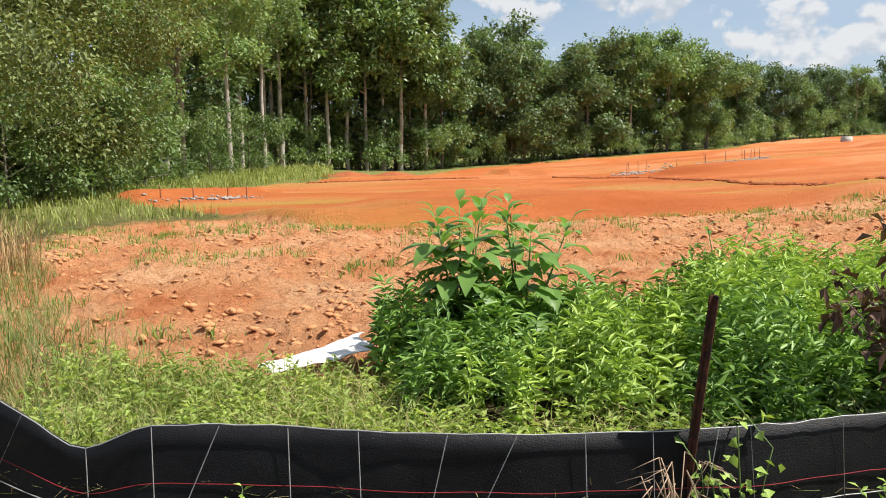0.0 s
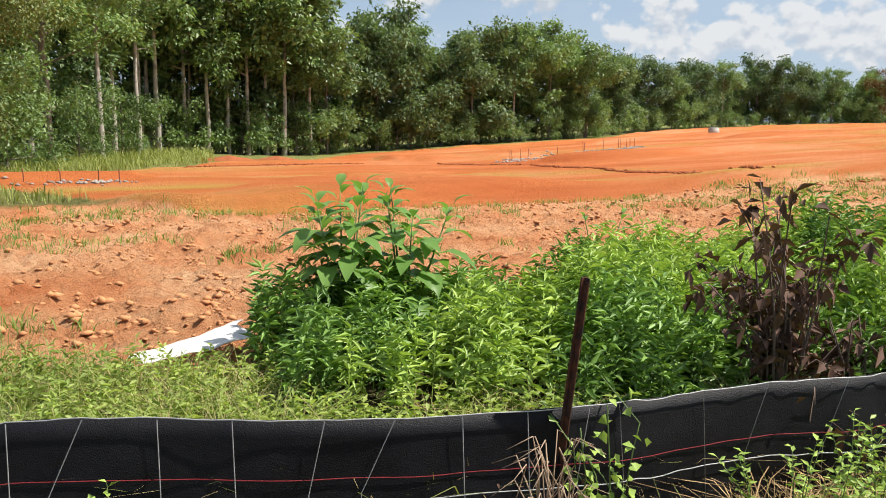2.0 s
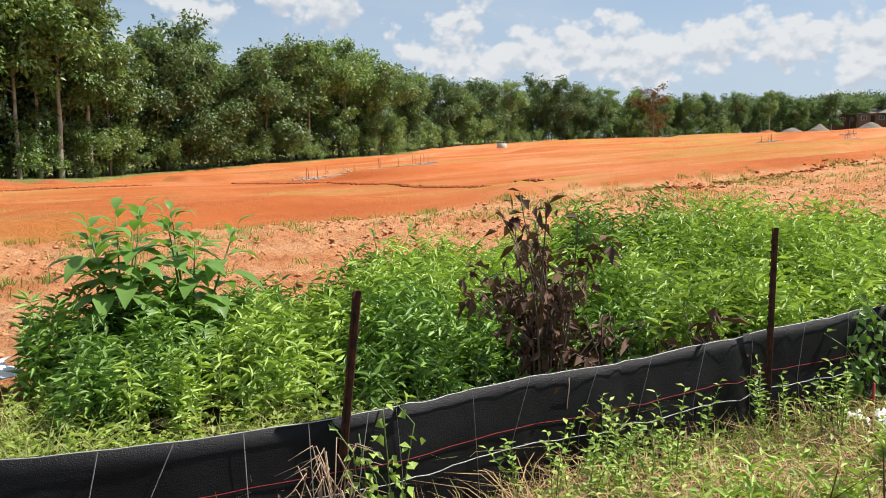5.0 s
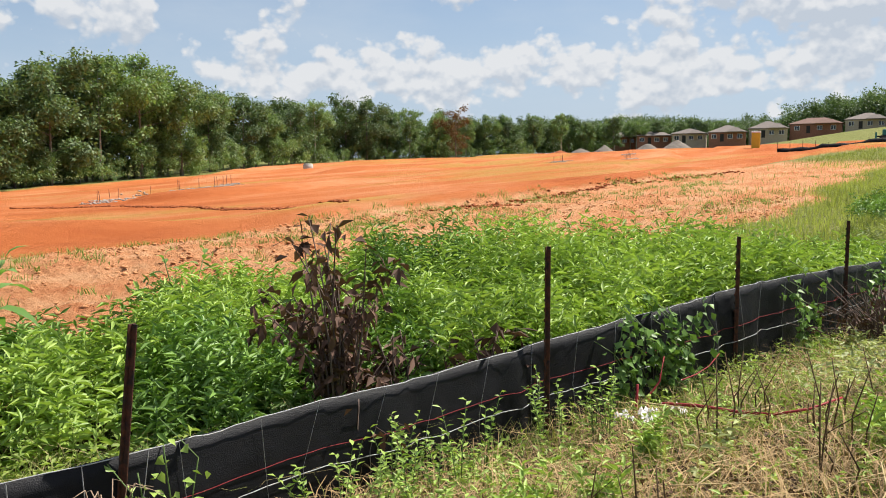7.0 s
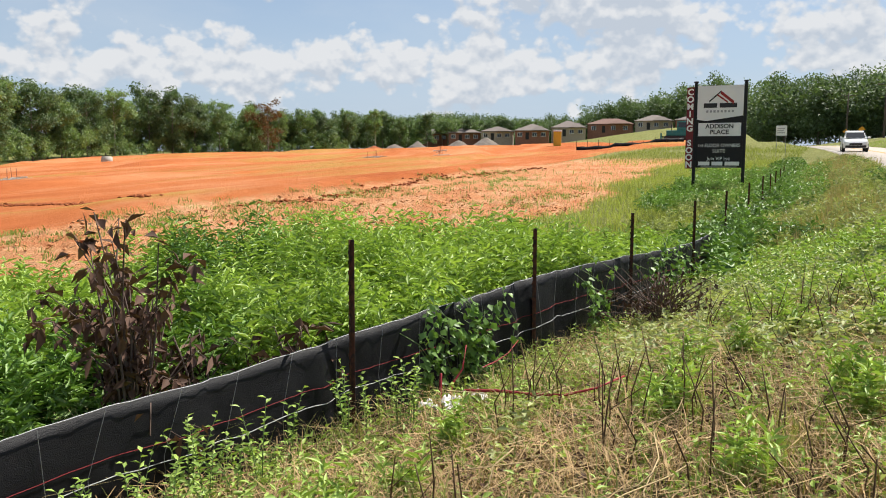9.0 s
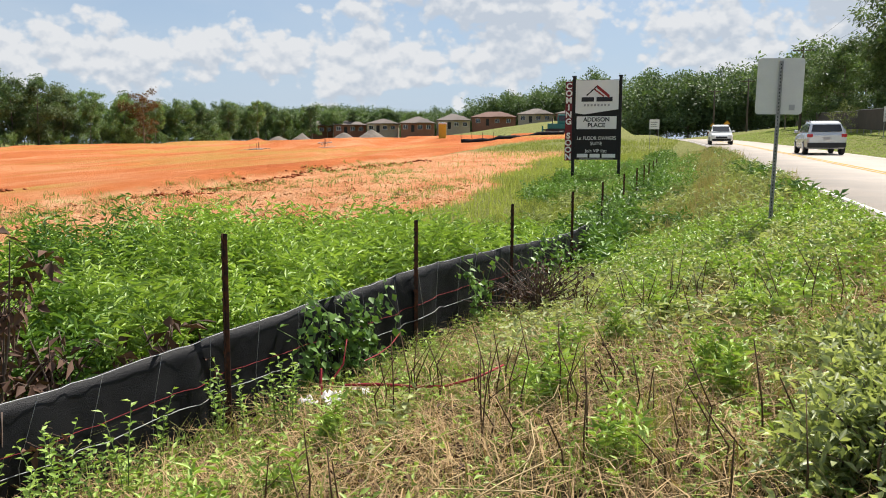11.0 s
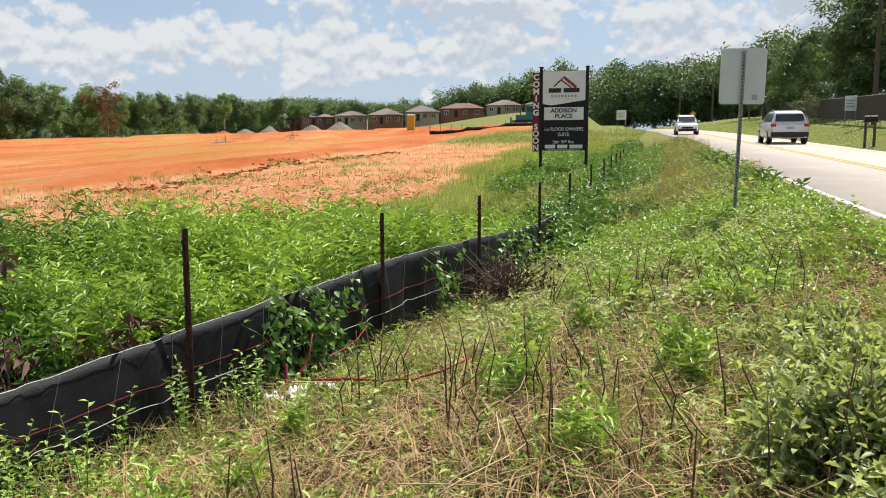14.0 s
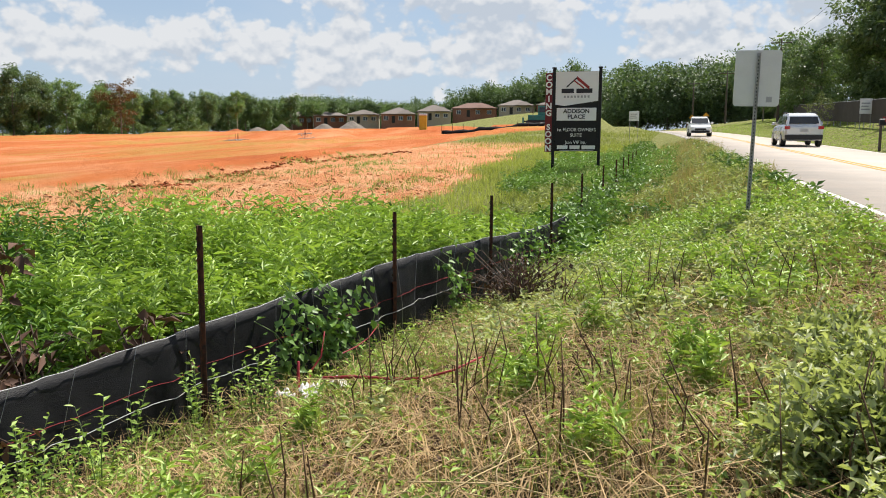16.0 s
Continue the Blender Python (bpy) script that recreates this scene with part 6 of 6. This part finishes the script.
def on_road(x, off, rz):
    y = float(road_edge(x)) - off
    slope = math.degrees(math.atan(0.031))
    return Matrix.Translation((x, y, float(road_z(x)) + 0.03)) @ pose(0, 0, 0, 0, -slope, 0) @ pose(0, 0, 0, 0, 0, rz + 2)


car("car", "silver sport utility car seen from behind on road", M_SILVER, on_road(46.0, 4.55, 0))
car("car", "white oncoming car on the far road", M_CARWHITE, on_road(74.0, 1.55, 180))


# ---------------------------------------------------------------- the graded lot
M_STAKE = material("rusty_stake", (0.2, 0.07, 0.045), 0.85, var=0.3, scale=8)


def check_dam(pts, n, stakes, seed):
    rng = np.random.default_rng(seed)
    p = np.array(pts, float); u = np.linspace(0, 1, len(p))
    c = p.mean(0)
    ob = thing("stone_check_dam", "low row of pale stones with thin red stakes", "stones", Matrix.Translation((c[0], c[1], gz(*c))), "stone outlets on the lot")
    o = np.array(ob.matrix_basis.translation)
    t = rng.uniform(0, 1, n)
    x, y = np.interp(t, u, p[:, 0]) + rng.normal(0, 0.5, n), np.interp(t, u, p[:, 1]) + rng.normal(0, 0.45, n)
    v, f = rocks(n, x, y, rng.uniform(0.05, 0.14, n), rng)
    tagged(part("rubble", (v - o, f), M_STONE, ob), kind="stuff")
    for k in range(stakes):
        q = (k + 0.5) / stakes
        sx, sy = np.interp(q, u, p[:, 0]) + rng.normal(0, 0.3), np.interp(q, u, p[:, 1]) + rng.normal(0, 0.3)
        z = gz(sx, sy)
        part("stake", tube_arrays(np.array([(sx, sy, z - 0.2), (sx, sy, z + 0.3), (sx + rng.normal(0, 0.03), sy, z + (0.45 if p[0, 1] < 35 else 0.72))]) - o, [0.018] * 3, 5), M_STAKE, ob)


check_dam([(-1.3, 30.5), (0.2, 30.2), (1.3, 30.0)], 60, 4, 1)
check_dam([(25.5, 46.5), (28.0, 50.0), (31.0, 50.5)], 150, 5, 2)
check_dam([(31.0, 48.0), (35.0, 47.6), (39.0, 51.0)], 150, 8, 3)
check_dam([(60, 92), (64, 96)], 60, 0, 4)
check_dam([(84, 40), (90, 43)], 120, 8, 5)
check_dam([(78, 46), (82, 47)], 80, 5, 6)


def manhole(x, y):
    ob = thing("manhole_riser", "pale concrete manhole riser standing on the clay", "concrete riser", Matrix.Translation((x, y, gz(x, y))))
    part("ring", tube_arrays([(0, 0, -0.3), (0, 0, 0.5), (0, 0, 1.0)], [0.72] * 3, 24), M_CONCRETE, ob)
    part("lid", tube_arrays([(0, 0, 1.004), (0, 0, 1.1), (0, 0, 1.14)], [0.62, 0.62, 0.5], 24), M_CONCRETE, ob)


manhole(79.5, 87.8)


def portable_toilet(x, y):
    ob = thing("portable_toilet", "yellow portable toilet with white roof on the lot", "portable toilet", Matrix.Translation((x, y, gz(x, y))) @ pose(0, 0, 0, 0, 0, 15))
    b = part("cabin", boxes((-0.55, 0.55, -0.55, 0.55, -0.05, 2.05), bevel=0.04), M_YELLOWP, ob)
    part("door", boxes((-0.59, -0.552, -0.4, 0.4, 0.1, 1.95), bevel=0.01), M_YELLOWP, b)
    part("roof", boxes((-0.6, 0.6, -0.6, 0.6, 2.052, 2.3), bevel=0.1), M_WHITE, ob, "white translucent roof")


M_YELLOWP = material("yellow_plastic", (0.62, 0.42, 0.04), 0.5, var=0.1, scale=2)
portable_toilet(116.5, 36.8)


def far_silt_fence():
    a, b = np.array([100.0, 29.0]), np.array([103.0, 16.4])
    ob = thing("silt_fence", "low black silt fence with posts on the lot", "fence", Matrix.Translation((101, 21, 0)))
    o = np.array([101, 21, 0.0])
    t = np.linspace(0, 1, 20)[:, None]
    p = a * (1 - t) + b * t
    z = ground_z(p[:, 0], p[:, 1])
    lo, hi = np.stack([p[:, 0], p[:, 1], z - 0.1], 1) - o, np.stack([p[:, 0] + 0.1, p[:, 1], z + 0.45 + 0.05 * np.sin(t[:, 0] * 40)], 1) - o
    i = np.arange(19)
    part("fabric", (np.concatenate([lo, hi]), np.stack([i, i + 1, i + 21, i + 20], 1)), M_FABRIC, ob).modifiers.new("thick", "SOLIDIFY").thickness = 0.02
    for k in range(0, 20, 2):
        q = lo[k]
        part("post", tube_arrays([q + (0, 0, 0), q + (0, 0, 0.5), q + (0, 0, 1.3 if k < 8 else 0.7)], [0.03] * 3, 6), M_RUST, ob)


far_silt_fence()


def loader(x, y):
    ob = thing("earth_mover", "teal-green earth-moving machine parked on the lot", "machine", Matrix.Translation((x, y, gz(x, y))) @ pose(0, 0, 0, 0, 0, 100))
    M = M_TEAL
    body = part("body", boxes((-1.9, 1.3, -0.9, 0.9, 0.55, 1.3), bevel=0.08), M, ob)
    cab = part("cab", boxes((-1.6, -0.1, -0.75, 0.75, 1.305, 2.6), bevel=0.08), M, ob)
    part("cab_window", boxes((-1.65, -1.605, -0.55, 0.55, 1.7, 2.4), bevel=0.01), M_GLASS, cab)
    for s in (-1, 1):
        part("cab_window", boxes((-1.4, -0.3, s * 0.77 - 0.015, s * 0.77 + 0.015, 1.7, 2.4), bevel=0.008), M_GLASS, cab)
        part("track", boxes((-1.8, 1.6, s * 0.95 - 0.22, s * 0.95 + 0.22, -0.02, 0.55), bevel=0.2), M_TRIM, ob)
    part("blade", boxes((1.9, 2.1, -1.5, 1.5, 0.05, 0.95), bevel=0.05), M, ob)
    part("push_arm", boxes((1.1, 1.95, -0.8, -0.65, 0.35, 0.5), (1.1, 1.95, 0.65, 0.8, 0.35, 0.5), bevel=0.02), M_TRIM, ob)
    part("exhaust", tube_arrays([(0.6, 0.3, 1.25), (0.6, 0.3, 1.7), (0.6, 0.3, 2.1)], [0.06] * 3, 8), M_TRIM, ob)


M_TEAL = material("faded_teal_paint", (0.03, 0.2, 0.19), 0.5, var=0.2, scale=2, dirt=(0.25, 0.12, 0.06), dirt_at=(0.6, 0.8))
loader(118, 20.0)


def heap(x, y, r, h, seed, mat, name, label):
    n = 28
    xs = np.linspace(-1.15, 1.15, n)
    X, Y = np.meshgrid(xs, xs, indexing="ij")
    R_ = np.hypot(X, Y) * (1 + 0.16 * noise2(X * 2 + seed, Y * 2, seed, 3))
    Z = h * np.clip(1 - R_, -0.15, 1) ** 1.0 + h * 0.1 * noise2(X * 4, Y * 4 + seed, seed + 3, 3) * (R_ < 1)
    i, j = np.meshgrid(np.arange(n - 1), np.arange(n - 1), indexing="ij")
    a = (i * n + j).ravel()
    ob = part(name, (np.stack([X * r, Y * r, Z], -1).reshape(-1, 3), np.stack([a, a + n, a + n + 1, a + 1], 1)), mat, None, smooth=True, m=Matrix.Translation((x, y, float(land(x, y)) - 0.05)))
    tagged(ob, label, "heap", "heaps on the lot")


for k, (az, d, r, h, mt) in enumerate(((62.0, 175, 3.4, 1.7, M_GRAVEL), (63.6, 178, 3.6, 2.2, M_GRAVEL), (66.5, 172, 4.0, 2.2, M_GRAVEL), (60.6, 172, 3.2, 1.3, M_CLAY_DARK), (68.4, 180, 4.5, 2.8, M_GRAVEL))):
    heap(*polar(az, d), r, h, k + 1, mt, "gravel_mound" if mt is M_GRAVEL else "earth_mound", "grey gravel heap at the far side of the lot" if mt is M_GRAVEL else "red clay heap at the far side of the lot")
heap(9.5, 58.0, 2.4, 0.45, 9, M_CLAY_DARK, "earth_mound", "low heap of red clay near the woods")
heap(13.5, 61.0, 2.2, 0.4, 10, M_CLAY_DARK, "earth_mound", "low heap of red clay near the woods")


# ---------------------------------------------------------------- houses
M_BRICKWALL = material("red_brick_wall", (0.27, 0.13, 0.09), 0.9, var=0.25, scale=3, grain=30)
M_SIDING = material("tan_siding", (0.42, 0.36, 0.29), 0.8, var=0.12, scale=2)
M_ROOF_GREY = material("grey_brown_shingles", (0.2, 0.17, 0.15), 0.95, var=0.2, scale=2, grain=12, bump=0.4, rand=0.15)
M_ROOF_RED = material("reddish_shingles", (0.24, 0.15, 0.12), 0.95, var=0.2, scale=2, grain=12, bump=0.4, rand=0.15)


def hip(w, d, h, over=0.45, z=2.7, ridge=0.5):
    bm = bmesh.new()
    a, b = w / 2 + over, d / 2 + over
    r = max(0.3, a - b * ridge * 2)
    v = [bm.verts.new(c) for c in ((-a, -b, z), (a, -b, z), (a, b, z), (-a, b, z), (-r, 0, z + h), (r, 0, z + h), (-a, -b, z - 0.18), (a, -b, z - 0.18), (a, b, z - 0.18), (-a, b, z - 0.18))]
    for q in ((0, 1, 5, 4), (1, 2, 5), (2, 3, 4, 5), (3, 0, 4), (0, 6, 7, 1), (1, 7, 8, 2), (2, 8, 9, 3), (3, 9, 6, 0), (6, 9, 8, 7)):
        bm.faces.new([v[i] for i in q])
    bmesh.ops.recalc_face_normals(bm, faces=bm.faces)
    return bm


def house(x, y, z, w, d, rh, wall, roof, rz, seed):
    rng = np.random.default_rng(seed)
    label = "single-storey brick house with hipped shingle roof" if wall is M_BRICKWALL else "single-storey tan house with hipped shingle roof"
    ob = thing("house", label, "house", Matrix.Translation((x, y, z)) @ pose(0, 0, 0, 0, 0, rz), "houses beyond the lot")
    wl = part("wall", boxes((-w / 2, w / 2, -d / 2, d / 2, -3.0, 2.5)), wall, ob)
    r = part("roof", hip(w, d, rh), roof, ob)
    g = part("gable_roof", hip(w * 0.4, 4.0, rh * 0.6, 0.35, 2.69, 0.35), roof, ob, m=Matrix.Translation((w * 0.22, -d / 2 - 0.3, 0)))
    part("vent_pipe", tube_arrays([(1.5, 1.0, 3.3), (1.5, 1.0, 4.2), (1.5, 1.0, rh + 2.9)], [0.08] * 3, 6), M_STEEL, r)
    for k, fx in enumerate((-0.36, -0.14, 0.08, 0.34)):
        xx = fx * w
        if k == 1:
            dr = part("door", boxes((xx - 0.5, xx + 0.5, -d / 2 - 0.05, -d / 2 - 0.003, 0.0, 2.1), bevel=0.01), M_TRIM, ob)
            continue
        wn = part("window", boxes((xx - 0.7, xx + 0.7, -d / 2 - 0.06, -d / 2 - 0.003, 0.8, 2.1), bevel=0.01), M_WHITE, ob)
        for s in (-1, 1):
            part("pane", boxes((xx + s * 0.33 - 0.28, xx + s * 0.33 + 0.28, -d / 2 - 0.075, -d / 2 - 0.062, 0.88, 2.02)), M_GLASS, wn)


HOUSES = [(487, 539, 222, 229, 270, 0), (536, 596, 217, 228, 262, 0), (597, 655, 209, 226, 255, 1), (656, 718, 201, 225, 250, 0), (718, 779, 196, 220, 255, 1), (780, 861, 192.5, 214, 262, 0), (861, 925, 187, 209, 262, 1), (925, 990, 188, 208, 258, 0)]
for k, (l, r_, top, base_, D, tan) in enumerate(HOUSES):
    az = 75.25 + math.degrees(math.atan(((l + r_) / 2 - 784) / 1438)) + 0.16
    hx, hy = polar(az, D)
    cs = math.cos(radians(az - 75.25))
    w = (r_ - l) * D * cs / 1438
    zb = 1.62 + (269 - base_) / 1438 * D * cs
    zt = 1.62 + (269 - top) / 1438 * D * cs
    house(hx, hy, zb - 0.6, w * 0.92, min(9.0, w * 0.85), max(1.6, zt - zb + 0.6 - 2.7), M_SIDING if tan else M_BRICKWALL, M_ROOF_RED if k == 5 else M_ROOF_GREY, -az + 4 * math.sin(k * 2.0), k)


# ---------------------------------------------------------------- litter by the fence
def sheet():
    n, m_ = 26, 16
    u, v = np.meshgrid(np.linspace(0, 1, n), np.linspace(0, 1, m_), indexing="ij")
    x = 0.42 + 0.95 * u + 0.05 * np.sin(v * 7)
    y = 6.75 + 0.5 * v * (0.35 + 0.65 * u) + 0.16 * u
    z = land(x, y) + 0.1 + 0.05 * v + 0.05 * u - 0.03 * np.sin(u * 5) + 0.03 * noise2(x * 6, y * 6, 161, 3)
    i, j = np.meshgrid(np.arange(n - 1), np.arange(m_ - 1), indexing="ij")
    a = (i * m_ + j).ravel()
    c = np.array([0.9, 7.0, gz(0.9, 7.0)])
    ob = part("plastic_sheet", (np.stack([x, y, z], -1).reshape(-1, 3) - c, np.stack([a, a + m_, a + m_ + 1, a + 1], 1)), M_SHEET, None, smooth=True, m=Matrix.Translation(c))
    ob.modifiers.new("thick", "SOLIDIFY").thickness = 0.008
    tagged(ob, "crumpled white plastic sheet with clay stains on soil", "plastic sheet")


M_SHEET = material("soiled_white_plastic", (0.78, 0.76, 0.74), 0.5, var=0.1, scale=3, dirt=(0.55, 0.25, 0.13), dirt_at=(0.55, 0.7))
sheet()
M_PIPE = material("red_plant_stalk", (0.33, 0.03, 0.04), 0.5, var=0.3, scale=8, grain=40)
M_PIPE_END = material("pale_cut_end", (0.6, 0.45, 0.38), 0.7, var=0.2, scale=8)


def red_stalk(pts, rad, label):
    c = np.array(pts[0])
    base_z = gz(c[0], c[1])
    ob = thing("red_stalk", label, "stalk", Matrix.Translation((c[0], c[1], base_z)), "fallen red stalks")
    p = np.array([(x - c[0], y - c[1], gz(x, y) + h - base_z) for x, y, h in pts])
    part("stalk", tube_arrays(p, np.linspace(rad, rad * 0.55, len(p)), 8), M_PIPE, ob, smooth=True)
    part("cut_end", tube_arrays([p[0] - (p[1] - p[0]) * 0.03, p[0] - (p[1] - p[0]) * 0.01, p[0]], [rad * 0.9, rad * 1.02, rad * 1.02], 8), M_PIPE_END, ob)


red_stalk([(5.95, 1.98, 0.18), (5.9, 1.7, 0.19), (5.84, 1.4, 0.17), (5.78, 1.12, 0.17), (5.85, 0.9, 0.2), (6.05, 0.75, 0.24)], 0.014, "fallen bright red stalk lying on the straw")
red_stalk([(6.1, 2.2, 0.05), (6.2, 2.2, 0.2), (6.3, 2.16, 0.3), (6.35, 2.15, 0.5)], 0.011, "broken red stalk leaning on the silt fence")
red_stalk([(5.95, 2.2, 0.0), (5.96, 2.2, 0.15), (5.95, 2.19, 0.32)], 0.018, "short upright red-brown stalk stump")
red_stalk([(6.6, 2.1, 0.26), (6.8, 2.05, 0.28), (7.0, 2.02, 0.32), (7.2, 2.0, 0.4)], 0.006, "thin red stalk along the silt fence")


def rag(x, y, s, seed):
    rng = np.random.default_rng(seed)
    n = 12
    u, v = np.meshgrid(np.linspace(-1, 1, n), np.linspace(-1, 1, n), indexing="ij")
    X, Y = u * s, v * s * 0.6
    Z = 0.05 + 0.09 * np.abs(noise2(u * 2.2 + seed, v * 2.2, seed, 3)) + 0.06 * (1 - u * u)
    i, j = np.meshgrid(np.arange(n - 1), np.arange(n - 1), indexing="ij")
    a = (i * n + j).ravel()
    ob = part("plastic_litter", (np.stack([X, Y, Z], -1).reshape(-1, 3), np.stack([a, a + n, a + n + 1, a + 1], 1)), M_SHEET, None, smooth=True, m=Matrix.Translation((x, y, gz(x, y))) @ pose(0, 0, 0, 0, 0, seed * 40))
    ob.modifiers.new("thick", "SOLIDIFY").thickness = 0.004
    tagged(ob, "scrap of crumpled white plastic in the grass", "litter", "plastic scraps")


rag(5.85, 2.05, 0.13, 1); rag(6.05, 1.9, 0.1, 2); rag(5.75, 2.2, 0.08, 3)
